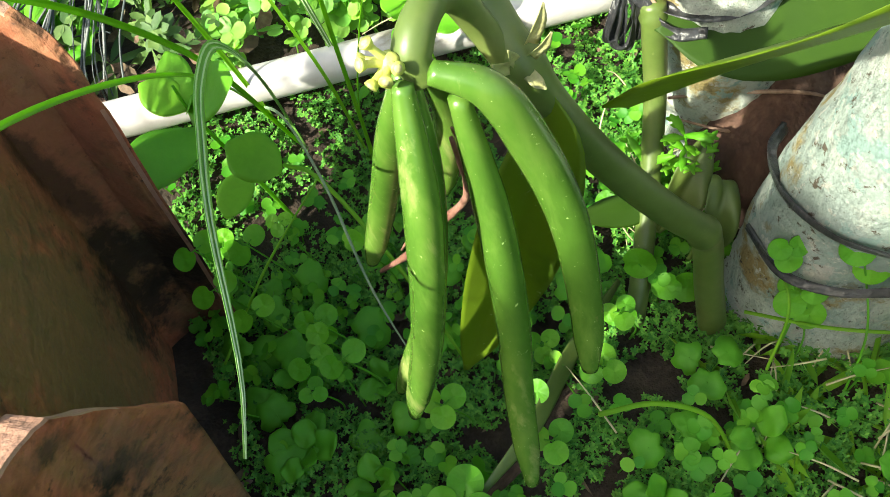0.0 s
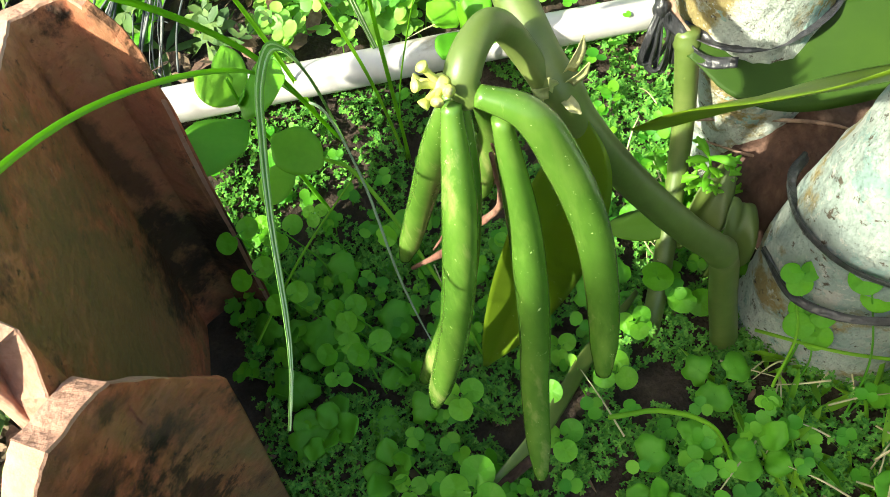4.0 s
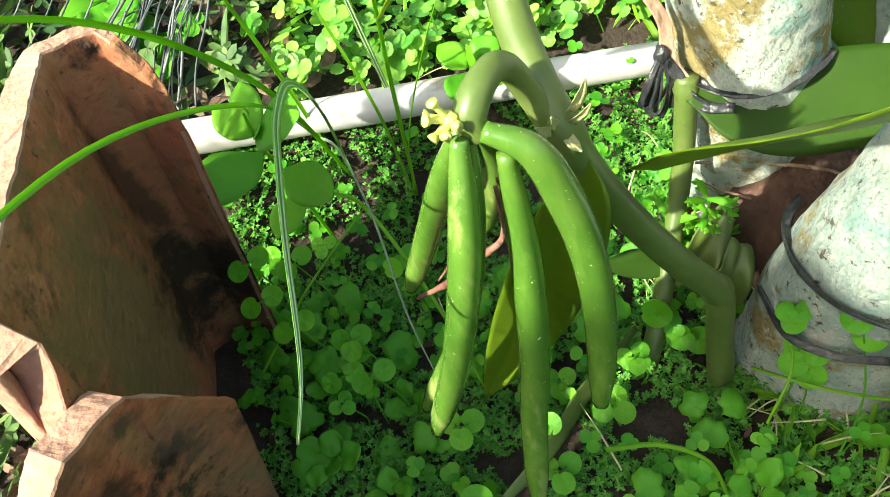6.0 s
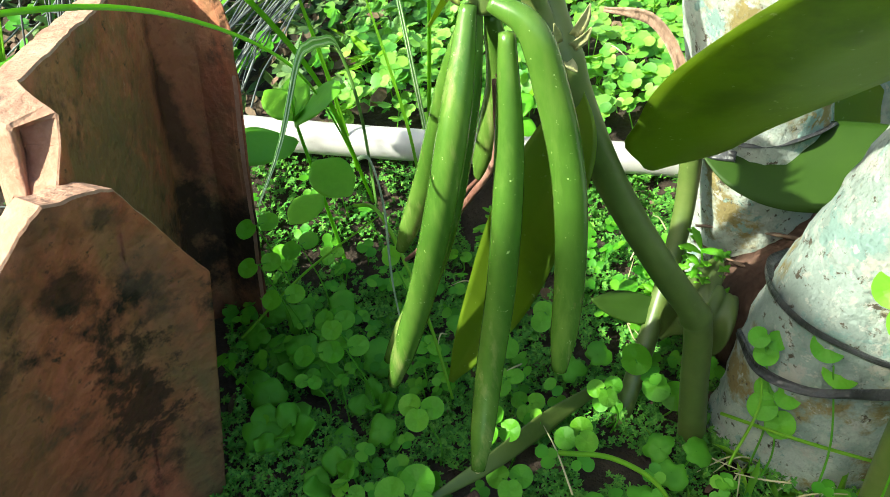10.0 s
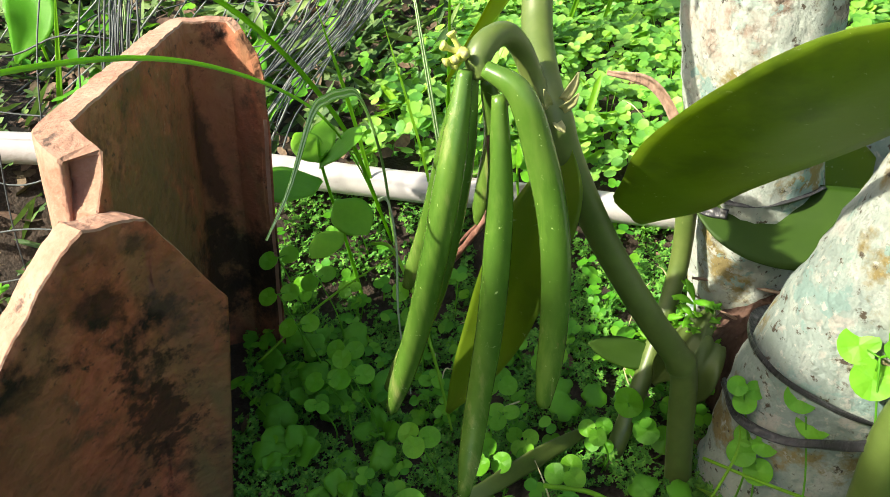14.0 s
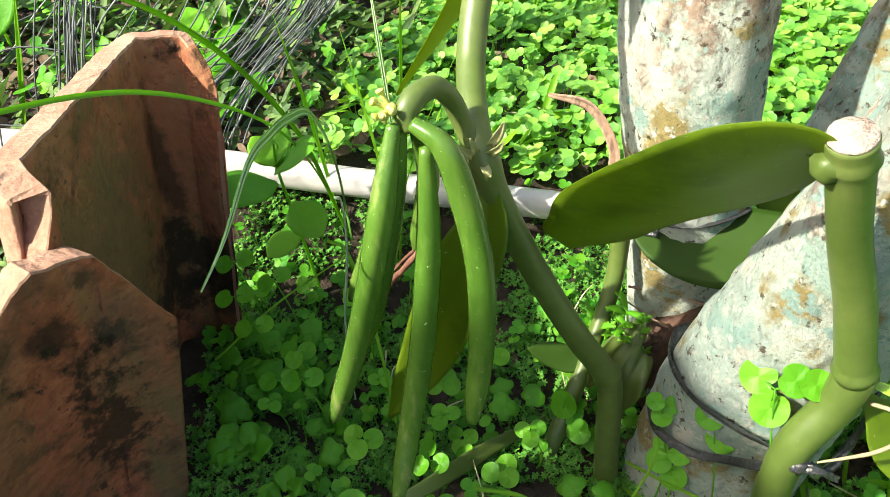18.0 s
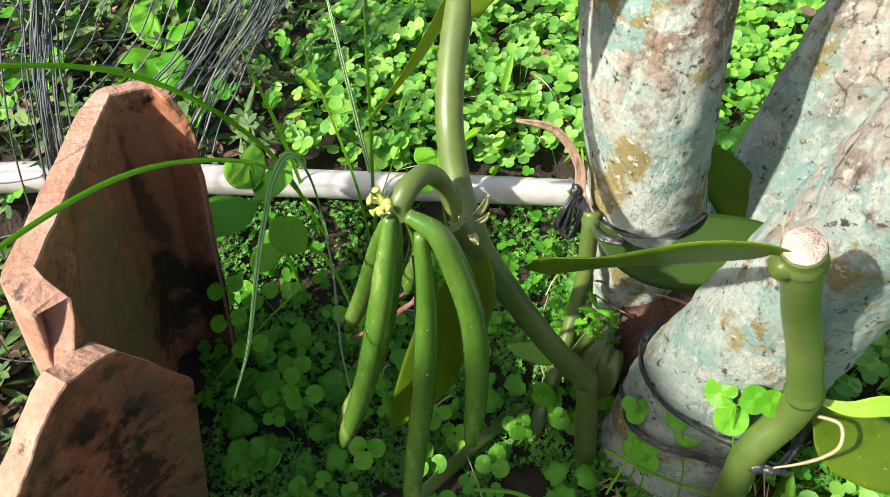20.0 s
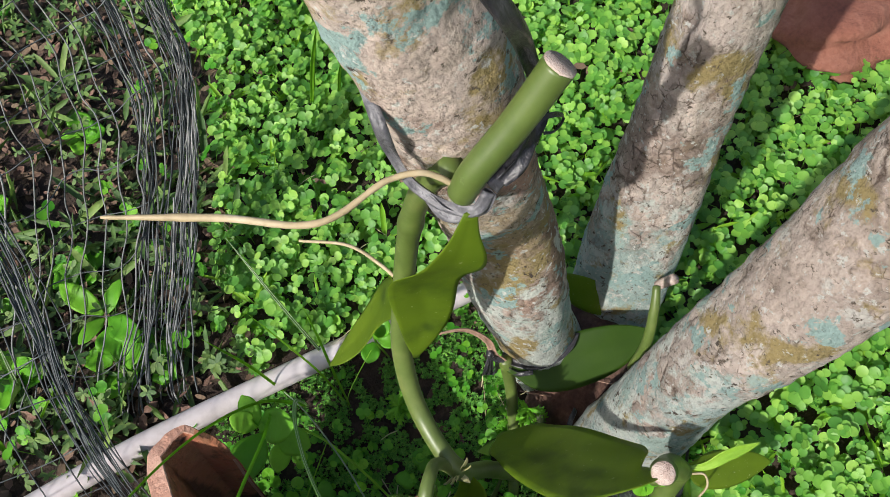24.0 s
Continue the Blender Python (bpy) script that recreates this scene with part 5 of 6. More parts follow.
def low_herb(x, y, size, leaves, seed, label, material=None):
    """A low rosette of broad lobed leaves on the bed."""
    rng = random.Random(seed)
    ob = thing("low_herb", label, "herb", "low herbs in the bed")
    z = float(ground_z(x, y))
    for k in range(leaves):
        a = 6.28 * k / leaves + rng.uniform(-0.4, 0.4)
        r = size * rng.uniform(0.75, 1.1)
        base = (x + 0.15 * r * math.cos(a), y + 0.15 * r * math.sin(a), z + 0.012 + rng.uniform(0, 0.01))
        tip = (x + r * math.cos(a), y + r * math.sin(a), z + 0.018 + rng.uniform(0, 0.02))
        ovate(base, tip, r * 0.42, (rng.gauss(0, 0.15), rng.gauss(-0.2, 0.15), 1), ob, material=material, wave=0.25)
    return ob


for k, (x, y, s, n) in enumerate(((-0.118, 0.088, 0.034, 5), (-0.085, 0.050, 0.030, 5), (-0.105, 0.14, 0.028, 4), (-0.055, 0.115, 0.026, 4), (-0.14, 0.02, 0.03, 5), (0.06, -0.035, 0.028, 5), (0.13, -0.03, 0.03, 5), (0.19, -0.085, 0.034, 5), (-0.02, -0.03, 0.026, 4), (0.235, -0.10, 0.03, 4), (-0.08, 0.18, 0.024, 4), (0.28, -0.12, 0.03, 5))):
    low_herb(x, y, s * 0.72, n, 40 + k, "low broad-leaved herb in the shaded bed", SHADECLOVER)
for k, (x, y, s, n) in enumerate(((-0.19, 0.46, 0.05, 5), (-0.15, 0.44, 0.04, 4), (-0.30, 0.52, 0.045, 6), (-0.36, 0.66, 0.04, 5), (-0.18, 0.62, 0.035, 5), (-0.26, 0.78, 0.05, 5), (-0.45, 0.74, 0.05, 5), (0.20, 0.62, 0.03, 4), (0.35, 0.55, 0.03, 4), (-0.1, 0.85, 0.04, 5))):
    low_herb(x, y, s, n, 80 + k, "light green broad-leaved weed in the lawn", SPRIG)


def lobed_leaf(parent, centre, radius, hint, a0, lobes):
    """A broad leaf with blunt lobes round its stalk, slightly cupped, with a little depth."""
    u = unit(np.array(hint, float))
    d = unit(np.cross(u, (math.sin(a0), -math.cos(a0), 0.2)))
    e = np.cross(u, d)
    c = np.array(centre, float)
    n = 40
    top = [tuple(c)]
    for q in (0.5, 1.0):
        for i in range(n):
            a = 2 * math.pi * i / n
            back = math.exp(-((math.pi - abs(a - math.pi) - math.pi) / 0.5) ** 2)
            r = radius * q * (1 - q * 0.24 * (0.5 - 0.5 * math.cos(lobes * a + math.pi)) ** 2 + 0.03 * math.sin(11 * a + a0)) * (1 - 0.45 * q * back)
            top.append(tuple(c + (d * math.cos(a) + e * math.sin(a)) * r + u * radius * (0.14 * q * q * math.cos(lobes * a) * 0.5 - 0.05 * q)))
    low = [tuple(np.array(p) - u * 0.0007) for p in top]
    o, f = len(top), []
    for i in range(n):
        k = (i + 1) % n
        f += [(0, 1 + i, 1 + k), (1 + i, 1 + n + i, 1 + n + k, 1 + k), (o, o + 1 + k, o + 1 + i), (o + 1 + i, o + 1 + k, o + 1 + n + k, o + 1 + n + i), (1 + n + i, o + 1 + n + i, o + 1 + n + k, 1 + n + k)]
    return part("leaf", (top + low, f), SHADECLOVER, parent)


for k, (x, y, r, n) in enumerate(((-0.120, 0.150, 0.017, 3), (-0.122, 0.190, 0.015, 3), (-0.070, 0.155, 0.018, 2), (-0.125, 0.105, 0.016, 3), (-0.090, 0.212, 0.014, 2), (-0.065, 0.085, 0.013, 2), (0.095, 0.115, 0.012, 3), (0.030, 0.172, 0.012, 2), (0.130, 0.020, 0.011, 3), (0.085, -0.010, 0.012, 2))):
    rng = random.Random(500 + k)
    ob = thing("lobed_weed", "dark green weed with broad lobed leaves in the shaded bed", "weed", "lobed weeds")
    z = float(ground_z(x, y))
    for q in range(n):
        a = 6.28 * q / n + rng.uniform(-0.5, 0.5)
        at = (x + 1.1 * r * math.cos(a), y + 1.1 * r * math.sin(a), z + rng.uniform(0.014, 0.030))
        leaf = lobed_leaf(ob, at, r * rng.uniform(0.8, 1.1), (rng.gauss(0, 0.2), rng.gauss(-0.35, 0.15), 1), a, rng.choice((3, 5, 5)))
        part("leaf_stalk", tube([(x, y, z - 0.003), (x + 0.4 * r * math.cos(a), y + 0.4 * r * math.sin(a), z + 0.010), at], [0.0007, 0.0005], 5, 8), SHADECLOVER, leaf)


def cut_leaf_herb(x, y, z0, z1, seed):
    """An upright herb with finely cut leaves in tufts."""
    rng = random.Random(seed)
    ob = thing("low_herb", "small upright herb with finely cut leaves at the tree foot", "herb", "low herbs in the bed")
    part("stem", tube([(x, y, z0), (x + 0.003, y, (z0 + z1) / 2), (x, y, z1)], [0.0012, 0.0008], 6, 10), SPRIG, ob)
    for k in range(26):
        a, h = rng.uniform(0, 6.28), rng.uniform(0.35, 1.0)
        r = rng.uniform(0.010, 0.022)
        c = np.array((x, y, z0 + (z1 - z0) * h))
        e = c + np.array((r * math.cos(a), r * math.sin(a) - 0.004, rng.uniform(0.002, 0.014)))
        side = unit(np.array((-math.sin(a), math.cos(a), 0.3)))
        bits = [blade([c, (c + e) / 2 + np.array((0, 0, 0.002)), e], [0.0004, 0.0024, 0.003, 0.0004], (0, -0.5, 1), fold=0.2, n=8, across=2, thick=0.0005)]
        for q, sg in ((0.45, 1), (0.6, -1), (0.75, 1)):
            o = c + (e - c) * q
            bits.append(blade([o, o + side * sg * r * 0.3 + (e - c) * 0.2], [0.0004, 0.0021, 0.0003], (0, -0.5, 1), fold=0.1, n=6, across=2, thick=0.0005))
        part("leaf", merge(*bits), SPRIG, ob)
    return ob


cut_leaf_herb(0.184, 0.128, -0.02, 0.066, 61)
cut_leaf_herb(0.160, 0.136, -0.02, 0.045, 62)
cut_leaf_herb(0.062, 0.235, -0.01, 0.04, 63)


# ---- clover sprigs that stand out ----
def round_leaf(parent, centre, radius, hint, a0=0.0):
    """A round, slightly notched leaflet with a little depth."""
    u = unit(np.array(hint, float))
    s = unit(np.cross(u, (math.cos(a0), math.sin(a0), 0.3)))
    d = np.cross(s, u)
    c = np.array(centre, float)
    n = 18
    top, low = [tuple(c - u * radius * 0.10)], [tuple(c - u * (radius * 0.10 + 0.0006))]
    for q in (0.55, 1.0):
        for i in range(n):
            a = 2 * math.pi * i / n
            r = radius * q * (1 - 0.22 * q * math.exp(-((min(a, 2 * math.pi - a)) / 0.28) ** 2))
            p = c + (d * math.cos(a) + s * math.sin(a)) * r + u * radius * (0.08 * q * q - 0.10 + 0.05 * math.sin(3 * a + a0))
            top.append(tuple(p))
            low.append(tuple(p - u * 0.0006))
    o = len(top)
    f = []
    for i in range(n):
        j = (i + 1) % n
        f += [(0, 1 + i, 1 + j), (1 + i, 1 + n + i, 1 + n + j, 1 + j), (o, o + 1 + j, o + 1 + i), (o + 1 + i, o + 1 + j, o + 1 + n + j, o + 1 + n + i), (1 + n + i, o + 1 + n + i, o + 1 + n + j, 1 + n + j)]
    return part("leaflet", (top + low, f), SPRIG, parent, smooth=False)


def sprig(heart, leaflets, hint, foot, label="clover sprig with large round leaflets on a thin stalk"):
    ob = thing("clover_sprig", label, "clover", "clover sprigs")
    heart, foot = np.array(heart, float), np.array(foot, float)
    for k, (dx, dy, dz, r) in enumerate(leaflets):
        c = heart + np.array((dx, dy, dz))
        leaf = round_leaf(ob, c, r * 0.98, np.array(hint) + np.array((0.3 * dx / r, 0.3 * dy / r, 0)) * 0.4, math.atan2(dy, dx) + math.pi)
        part("leaf_stalk", tube([heart, heart + (c - heart) * 0.6], [0.0005], 5, 4), SHADECLOVER, leaf)
    part("stalk", tube([foot, (foot + heart) / 2 + np.array((0.006, -0.004, 0)), heart], [0.0008, 0.0005], 6, 14), SHADECLOVER, ob)
    return ob


TOWARD = (-0.32, -0.66, 0.66)
sprig((0.222, -0.022, 0.148), [(-0.004, 0.012, -0.002, 0.0105), (-0.002, -0.002, -0.013, 0.011), (0.008, -0.004, 0.010, 0.0095), (0.016, -0.010, 0.012, 0.0088)], TOWARD, (0.20, -0.06, 0.0))
sprig((0.2050, 0.003, 0.0875), [(-0.003, 0.002, 0.007, 0.0092), (0.004, -0.004, -0.008, 0.0105)], TOWARD, (0.185, -0.03, -0.02))
sprig((0.185, 0.015, 0.038), [(-0.008, 0.0, 0.002, 0.009), (0.004, -0.004, 0.012, 0.008), (0.010, 0.0, -0.004, 0.0095), (0.0, -0.008, -0.008, 0.009), (-0.004, 0.006, 0.010, 0.007)], TOWARD, (0.165, 0.0, -0.03))
sprig((0.1796, 0.0276, 0.080), [(-0.004, 0.0, 0.006, 0.0062), (0.006, -0.002, 0.002, 0.006), (0.0, -0.003, -0.006, 0.0072)], TOWARD, (0.172, 0.012, -0.02))
sprig((0.102, 0.078, -0.014), [(-0.004, 0, 0.004, 0.0058), (0.006, -0.002, 0.001, 0.0052)], TOWARD, (0.098, 0.075, -0.035), "small yellowing clover sprig in the bed")
sprig((-0.023, 0.167, 0.082), [(0.0, 0.0, 0.0, 0.0075)], TOWARD, (-0.02, 0.175, -0.02), "single round clover leaf on a tall stalk")
sprig((-0.035, 0.008, 0.030), [(-0.010, 0.004, 0.004, 0.010), (0.006, 0.008, 0.004, 0.011), (0.006, -0.008, 0.0, 0.0105), (-0.008, -0.010, -0.002, 0.009)], (0, -0.5, 0.85), (-0.03, 0.01, -0.03))
sprig((-0.055, 0.0, 0.014), [(-0.010, 0.0, 0.0, 0.012), (0.008, -0.006, 0.0, 0.013)], (0, -0.5, 0.85), (-0.05, 0.0, -0.03))
sprig((0.1282, 0.0952, 0.0076), [(0.0, 0.0, 0.0, 0.0115)], (-0.5, -0.7, 0.5), (0.125, 0.092, -0.03), "single round clover leaf on a tall stalk")
sprig((0.1428, 0.0773, -0.010), [(-0.006, 0.0, 0.006, 0.010), (0.006, -0.004, -0.002, 0.0105)], TOWARD, (0.140, 0.075, -0.035))
for x, y, z, q in ((-0.112, 0.203, 0.104, 2), (-0.116, 0.186, 0.082, 2), (-0.104, 0.170, 0.062, 2), (-0.090, 0.215, 0.070, 2), (-0.072, 0.150, 0.045, 3), (-0.062, 0.111, 0.058, 2), (-0.086, 0.130, 0.040, 2), (-0.021, 0.061, 0.041, 3), (0.025, 0.022, 0.006, 3), (0.075, 0.050, -0.002, 3), (0.040, 0.130, 0.010, 3), (0.080, 0.150, 0.010, 3)):
    a = 9 * x + 7 * y
    sprig((x, y, z), [(0.0082 * math.cos(a + j * 6.28 / q), 0.0082 * math.sin(a + j * 6.28 / q), 0.002 * j - 0.001, 0.0078) for j in range(q)], (-0.1, -0.45, 0.9), (x + 0.004, y + 0.004, float(ground_z(x, y)) - 0.003), "pair of round clover leaves on a thin stalk")
for k in range(15):
    rng = random.Random(300 + k)
    x, y = rng.uniform(-0.13, 0.15), rng.uniform(0.0, 0.27)
    if math.hypot(x - 0.15, y - 0.05) < 0.02:
        continue
    z = float(ground_z(x, y))
    a, q = rng.uniform(0, 6.28), rng.choice((2, 3, 3))
    r = rng.uniform(0.0050, 0.0078)
    sprig((x, y, z + rng.uniform(0.02, 0.05)), [(1.05 * r * math.cos(a + j * 6.28 / q), 1.05 * r * math.sin(a + j * 6.28 / q), rng.uniform(-0.002, 0.002), r) for j in range(q)], (rng.gauss(0, 0.2), rng.gauss(-0.35, 0.2), 1), (x + rng.gauss(0, 0.004), y, z - 0.003), "small clover sprig in the shaded bed")

# ---- stones ----
solid("brick_fragment", ball((-0.235, 0.505, 0.075), 0.045, 16, 10, (1.3, 0.7, 0.75), 0.7), STONE, "dusty brown brick fragment among weeds under the net", "stone")
solid("brick_fragment", ball((-0.42, 0.50, 0.05), 0.04, 16, 10, (1.4, 0.8, 0.7), 0.7), STONE, "pale brown brick fragment lying behind the pipe", "stone")
solid("soil_clod", ball((0.92, 0.31, 0.035), 0.105, 44, 28, (1.35, 0.9, 0.5), 0.35), REDSOIL, "reddish brown clod of earth in the clover", "soil")


# ---- ground cover ----
def scatter(name, count, region, size, height, template, material, label, seed, tilt=0.3, lean=(-0.1, -0.15), leaves=(2, 3, 3), spread=2.094, category="clover", stalks=0.0):
    """Many small leaves over a stretch of ground as one mesh. template: rim points (x along the leaf, y across, z) of one leaflet."""
    rs = np.random.RandomState(seed)
    xy = region(rs, count)
    count = len(xy)
    z = ground_z(xy[:, 0], xy[:, 1]) + height[0] + (height[1] - height[0]) * rs.rand(count) ** 0.7
    n = rs.choice(leaves, count)
    idx = np.repeat(np.arange(count), n)
    k = np.concatenate([np.arange(v) for v in n])
    a = (rs.rand(count) * 6.2832)[idx] + k * spread + rs.normal(0, 0.15, len(idx))
    up = np.stack([rs.normal(lean[0], tilt, count), rs.normal(lean[1], tilt, count), np.ones(count)], 1)[idx] + rs.normal(0, 0.12, (len(idx), 3))
    up /= np.linalg.norm(up, axis=1)[:, None]
    d = np.stack([np.cos(a), np.sin(a), rs.normal(0, 0.12, len(idx))], 1)
    d -= up * (d * up).sum(1)[:, None]
    d /= np.linalg.norm(d, axis=1)[:, None]
    s = np.cross(up, d)
    sc = (size[0] + (size[1] - size[0]) * rs.rand(count))[idx] * (0.85 + 0.3 * rs.rand(len(idx)))
    t = np.array(template)
    c = np.c_[xy, z][idx]
    v = c[:, None] + sc[:, None, None] * (t[None, :, :1] * d[:, None] + t[None, :, 1:2] * s[:, None] + t[None, :, 2:] * up[:, None])
    m = len(t)
    rim = np.arange(1, m)
    tri = np.stack([np.zeros(m - 1, int), rim, np.r_[rim[1:], 1]], 1)
    f = (np.arange(len(idx)) * m)[:, None, None] + tri[None]
    verts, faces = v.reshape(-1, 3), f.reshape(-1, 3)
    if stalks:
        pick = np.where(rs.rand(count) < stalks)[0]
        top = np.c_[xy, z][pick]
        foot = np.c_[xy[pick] + rs.normal(0, 0.008, (len(pick), 2)), ground_z(xy[pick, 0], xy[pick, 1]) - 0.002]
        w = 0.0006
        quad = np.stack([foot + (w, 0, 0), foot - (w, 0, 0), top - (w, 0, 0), top + (w, 0, 0), foot + (0, w, 0), foot - (0, w, 0), top - (0, w, 0), top + (0, w, 0)], 1).reshape(-1, 3)
        tri2 = np.array([(0, 1, 2), (0, 2, 3), (4, 5, 6), (4, 6, 7)])
        faces = np.r_[faces, len(verts) + ((np.arange(len(pick)) * 8)[:, None, None] + tri2[None]).reshape(-1, 3)]
        verts = np.r_[verts, quad]
    return tagged(new(name, fast_mesh(name, verts, faces, material)), label, category, kind="stuff")


def rim(n, length, width, notch=0.15, cup=0.10, keel=0.06):
    """A leaflet: its middle, then its rim, from the stalk out."""
    pts = [(0.52 * length, 0, -cup)]
    for i in range(n):
        a = 2 * math.pi * i / n + math.pi
        r = 1 - notch * math.exp(-((math.pi - abs((a % (2 * math.pi)) - math.pi)) / 0.4) ** 2)
        x, y = 0.5 * length * (1 + r * math.cos(a)), 0.5 * width * r * math.sin(a)
        pts.append((x, y, keel * abs(y) / width))
    return pts


def keep(xy, test):
    return xy[[bool(test(x, y)) for x, y in xy]]


def off_trunks(x, y):
    return math.hypot(x - 0.247, y - 0.185) > 0.045 and math.hypot(x - 0.36, y - 0.18) > 0.05 and math.hypot(x - 0.235, y - 0.04) > 0.045


def pipe_y(x):
    return 0.3435 - 0.05 * x


def net_x(y):
    """Where the clover lawn gives way to the weedy strip under the net."""
    return -0.06 + 0.45 * min(max(y - 0.45, 0.0), 0.4)


def lawn_region(rs, n):
    xy = np.c_[rs.uniform(-0.1, 1.25, n), rs.uniform(-0.25, 1.5, n)]
    return keep(xy, lambda x, y: off_trunks(x, y) and ((y > pipe_y(x) + 0.015 and x > net_x(y)) or x > 0.33 or (x > 0.25 and y < -0.03)))


def left_region(rs, n):
    xy = np.c_[rs.uniform(-1.0, 0.14, n), rs.uniform(0.05, 1.6, n)]
    return keep(xy, lambda x, y: x < -0.20 or (y > pipe_y(x) + 0.02 and x < net_x(y) + 0.02))


def bed_region(rs, n):
    xy = np.c_[rs.uniform(-0.16, 0.34, n), rs.uniform(-0.16, 0.37, n)]
    return keep(xy, lambda x, y: y < pipe_y(x) and off_trunks(x, y) and not (0.19 < x < 0.32 and 0.09 < y < 0.2) and x > -0.17 and not (y > 0.255 and x < 0.13 and noise.noise((x * 30, y * 30, 7.0)) < -0.22))


def patchy(region, scale, cut, seed):
    """A region thinned to patches."""
    def thinned(rs, n):
        xy = region(rs, n)
        return keep(xy, lambda x, y: noise.noise((x * scale, y * scale, seed)) > cut)
    return thinned


ROUND = rim(9, 1.0, 1.02)
HEART = rim(9, 1.0, 1.1, notch=0.34, cup=0.06, keel=0.22)
OVAL = rim(6, 1.0, 0.5, notch=0.0, cup=0.04)
LONG = rim(6, 1.0, 0.16, notch=0.0, cup=0.05)
scatter("clover_lawn", 19000, lawn_region, (0.0065, 0.0145), (0.004, 0.045), ROUND, CLOVER, "bright green clover lawn with round paired leaflets", 3, stalks=0.3)
scatter("heart_clover", 4500, patchy(lawn_region, 6, 0.05, 2.0), (0.007, 0.0115), (0.01, 0.05), HEART, CLOVER, "patches of three-leaved heart clover in the lawn", 4, leaves=(3,), stalks=0.3)
scatter("lawn_weed", 8000, patchy(lawn_region, 7, -0.1, 5.0), (0.004, 0.008), (0.0, 0.03), OVAL, WEED, "small feathery weeds between the clover", 5, leaves=(5, 6, 7), spread=0.9, category="weed")
scatter("bed_weed", 42000, patchy(patchy(bed_region, 13, -0.46, 6.0), 45, -0.24, 2.0), (0.0020, 0.0038), (-0.002, 0.016), OVAL, WEED, "dense mat of tiny dark green weeds over the bed", 6, leaves=(4, 5, 6), spread=1.1, category="weed", tilt=0.5)
scatter("bed_clover", 215, patchy(bed_region, 9, -0.1, 3.0), (0.0065, 0.0105), (0.008, 0.045), ROUND, SHADECLOVER, "round clover leaves over the shaded bed", 7, stalks=0.6)
scatter("bed_heart_clover", 700, patchy(bed_region, 8, -0.02, 8.0), (0.0052, 0.0090), (0.004, 0.035), HEART, SHADECLOVER, "three-leaved heart clover in the shaded bed", 8, leaves=(3,), stalks=0.6)


def near_region(rs, n):
    """The open front of the bed beside the front stem."""
    xy = np.c_[rs.uniform(0.13, 0.34, n), rs.uniform(-0.15, 0.02, n)]
    return keep(xy, off_trunks)


scatter("bed_grass", 130, near_region, (0.018, 0.05), (-0.004, 0.012), LONG, GRASS, "thin bright grass blades at the front of the bed", 18, leaves=(2, 3, 4), spread=1.3, category="grass", tilt=1.0)
scatter("side_weeds", 3600, patchy(left_region, 6, -0.12, 1.0), (0.007, 0.017), (0.0, 0.05), OVAL, DRABWEED, "mixed darker weeds under and beside the net", 9, leaves=(3, 4, 5), spread=1.3, category="weed", tilt=0.5)
scatter("side_clover", 600, patchy(left_region, 5, 0.0, 4.0), (0.009, 0.016), (0.01, 0.05), ROUND, SHADECLOVER, "clover scattered among the weeds by the net", 10, stalks=0.3)
scatter("side_grass", 1000, left_region, (0.03, 0.075), (0.0, 0.02), LONG, DRABWEED, "short coarse grass beside the net", 11, leaves=(3, 4, 5), spread=1.3, category="grass", tilt=0.9)
scatter("lawn_grass", 1300, lawn_region, (0.02, 0.05), (0.005, 0.03), LONG, GRASS, "thin grass blades among the clover", 12, leaves=(2, 3), spread=1.3, category="grass", tilt=0.9)
scatter("dry_litter", 6500, left_region, (0.009, 0.025), (0.0, 0.02), OVAL, LITTER, "brown dead leaves on the soil by the net", 13, leaves=(1, 2), category="litter", tilt=0.6)
scatter("lawn_litter", 900, patchy(lawn_region, 5, 0.1, 9.0), (0.008, 0.026), (0.004, 0.035), OVAL, LITTER, "brown dead leaf scraps between the clover", 15, leaves=(1, 2), category="litter", tilt=0.7)
scatter("bed_litter", 160, bed_region, (0.008, 0.022), (-0.004, 0.008), OVAL, LITTER, "dead leaf scraps on the bed", 14, leaves=(1,), category="litter", tilt=0.6)


def outer_region(rs, n):
    """The garden round about, thinning out with distance."""
    a, r = rs.uniform(0, 6.2832, n), 0.9 + 3.6 * rs.rand(n) ** 1.3
    xy = np.c_[0.1 + r * np.cos(a), 0.5 + r * np.sin(a)]
    return keep(xy, lambda x, y: not (-1.0 < x < 1.25 and -0.25 < y < 1.5) and not (-0.95 < x < -0.7 and y < 0.4) and noise.noise((x * 1.5, y * 1.5, 3.0)) > -0.25)


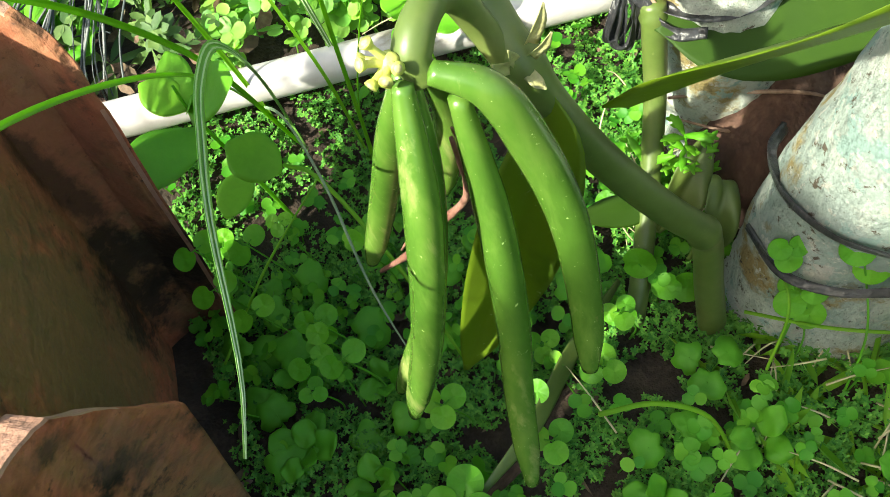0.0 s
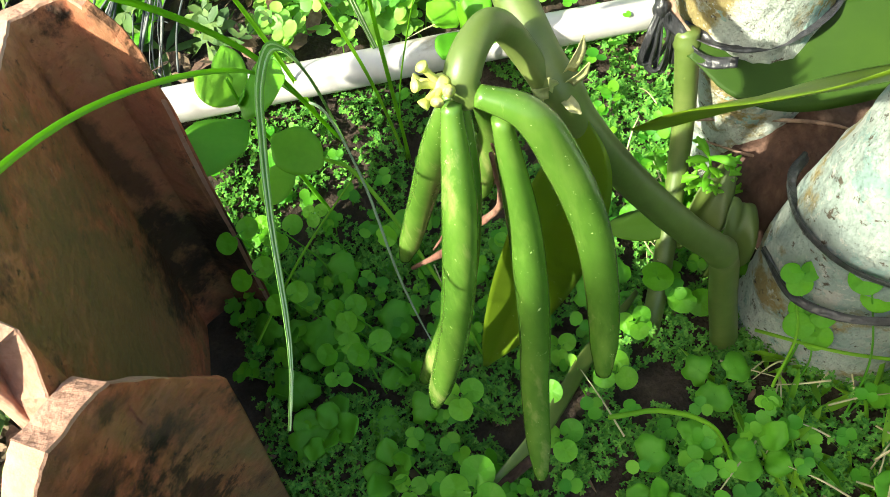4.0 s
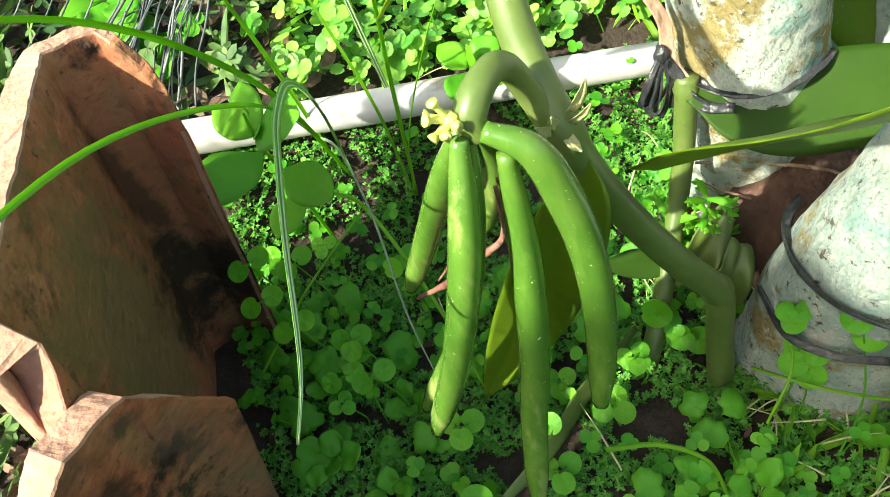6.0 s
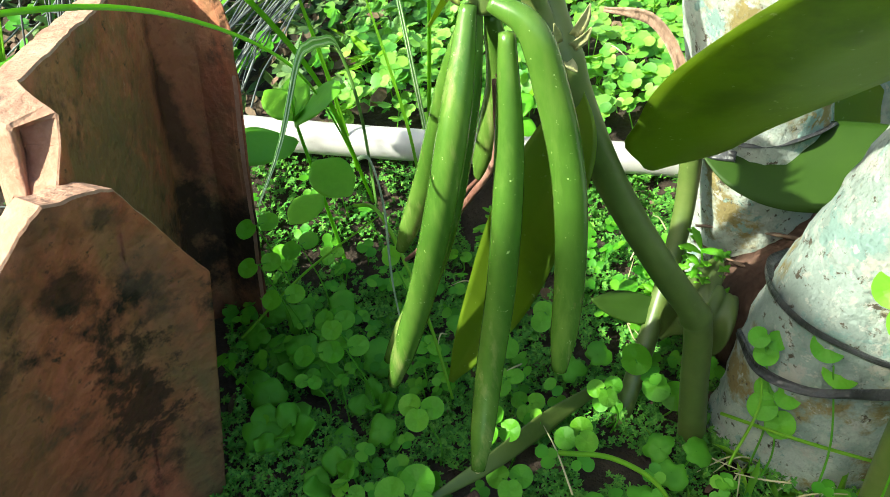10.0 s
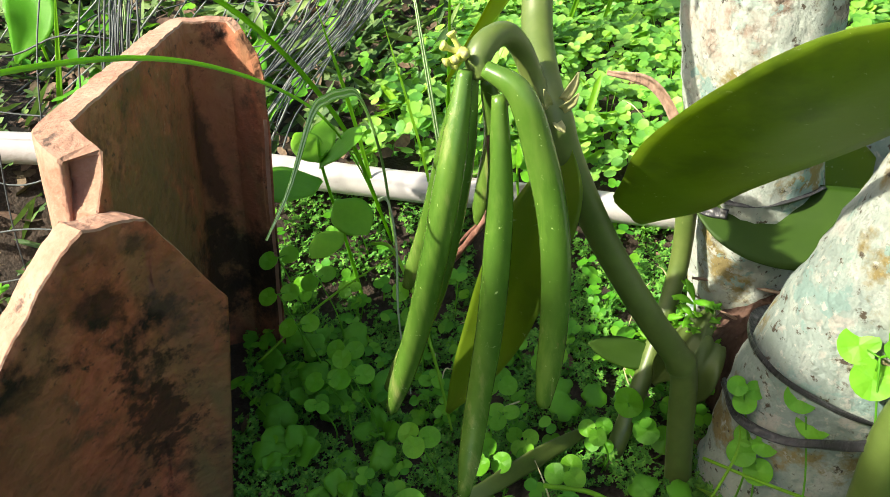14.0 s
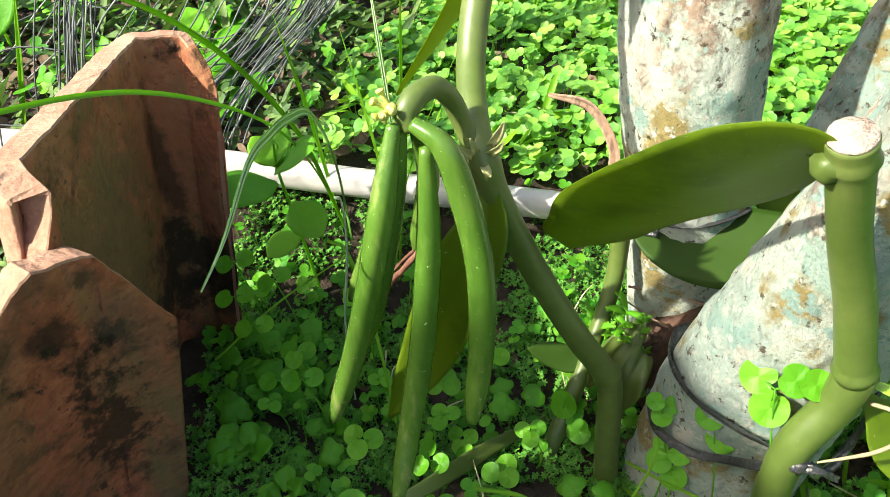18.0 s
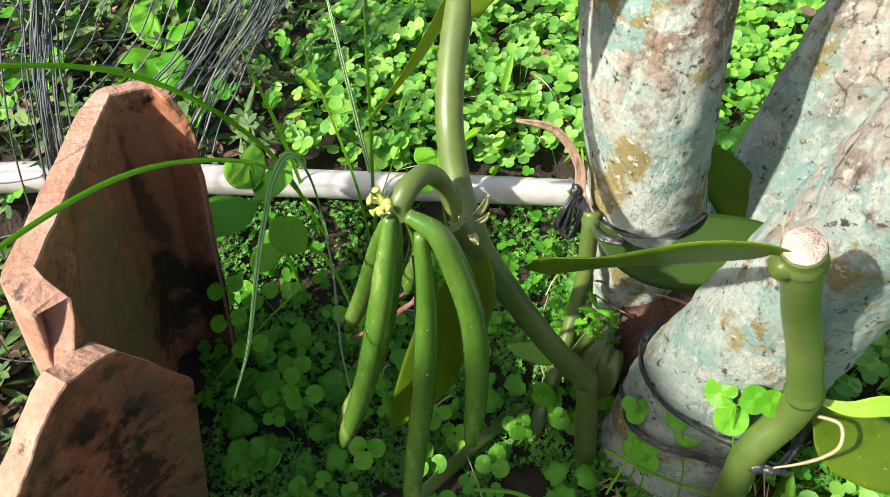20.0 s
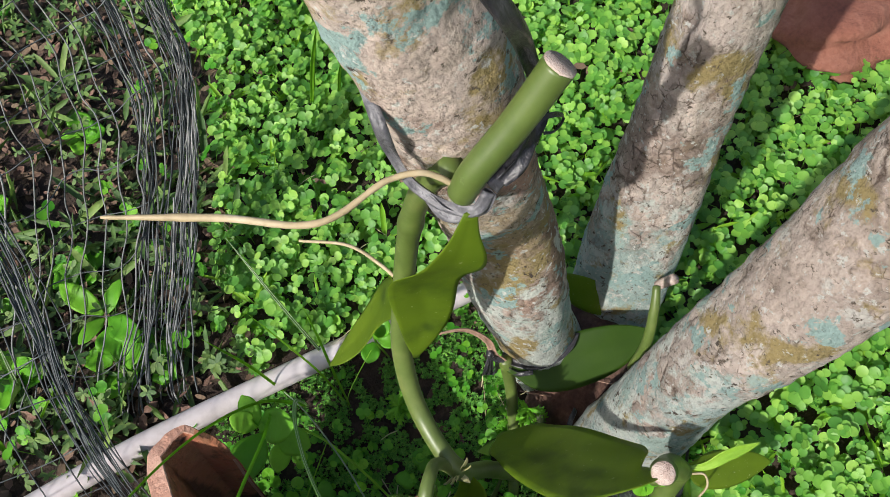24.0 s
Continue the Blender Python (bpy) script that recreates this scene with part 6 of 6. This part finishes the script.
scatter("outer_clover", 26000, outer_region, (0.02, 0.045), (0.0, 0.05), ROUND, CLOVER, "clover and low weeds over the wider garden", 16)
scatter("outer_grass", 5000, outer_region, (0.04, 0.10), (0.0, 0.03), LONG, GRASS, "coarse grass over the wider garden", 17, leaves=(3, 4), spread=1.3, category="grass", tilt=0.8)


def straws():
    rng = random.Random(21)
    out = []
    for _ in range(120):
        q = rng.random()
        x, y = (rng.uniform(0.13, 0.30), rng.uniform(-0.13, 0.03)) if q < 0.4 else (rng.uniform(0.13, 0.20), rng.uniform(0.12, 0.17)) if q < 0.6 else (rng.uniform(-0.15, 0.6), rng.uniform(-0.05, 0.6))
        z = float(ground_z(x, y)) + rng.uniform(0.004, 0.03)
        a, ln = rng.uniform(0, 6.28), rng.uniform(0.015, 0.05)
        out.append(tube([(x, y, z), (x + ln * 0.5 * math.cos(a), y + ln * 0.5 * math.sin(a), z + rng.uniform(0, 0.012)), (x + ln * math.cos(a), y + ln * math.sin(a), z + rng.uniform(-0.004, 0.012))], [0.0007, 0.0006, 0.0003], 5, 8))
    return merge(*out)


solid("dry_straws", straws(), STRAW, "pale dry grass stalks scattered on bed and lawn", "straw", kind="stuff")
GREEN = thing("trailing_stalk", "light green trailing weed stalks over the bed", "weed")
for pts, r in (([(0.055, 0.012, 0.04), (0.085, 0.004, 0.035), (0.108, -0.012, 0.02), (0.112, -0.035, -0.01)], 0.0016), ([(0.16, 0.03, 0.02), (0.19, -0.005, 0.03), (0.225, -0.03, 0.03), (0.27, -0.06, 0.03)], 0.0011), ([(0.15, -0.005, 0.02), (0.172, 0.01, 0.05), (0.18, 0.03, 0.06)], 0.0009), ([(-0.05, 0.28, 0.05), (-0.03, 0.24, 0.07), (-0.015, 0.19, 0.055), (-0.005, 0.14, 0.03), (0.0, 0.10, 0.0)], 0.0016), ([(-0.14, 0.16, 0.04), (-0.09, 0.2, 0.055), (-0.03, 0.245, 0.06)], 0.001)):
    part("stalk", tube(pts, [r, r, r * 0.6], 7, 24), GRASS, GREEN)
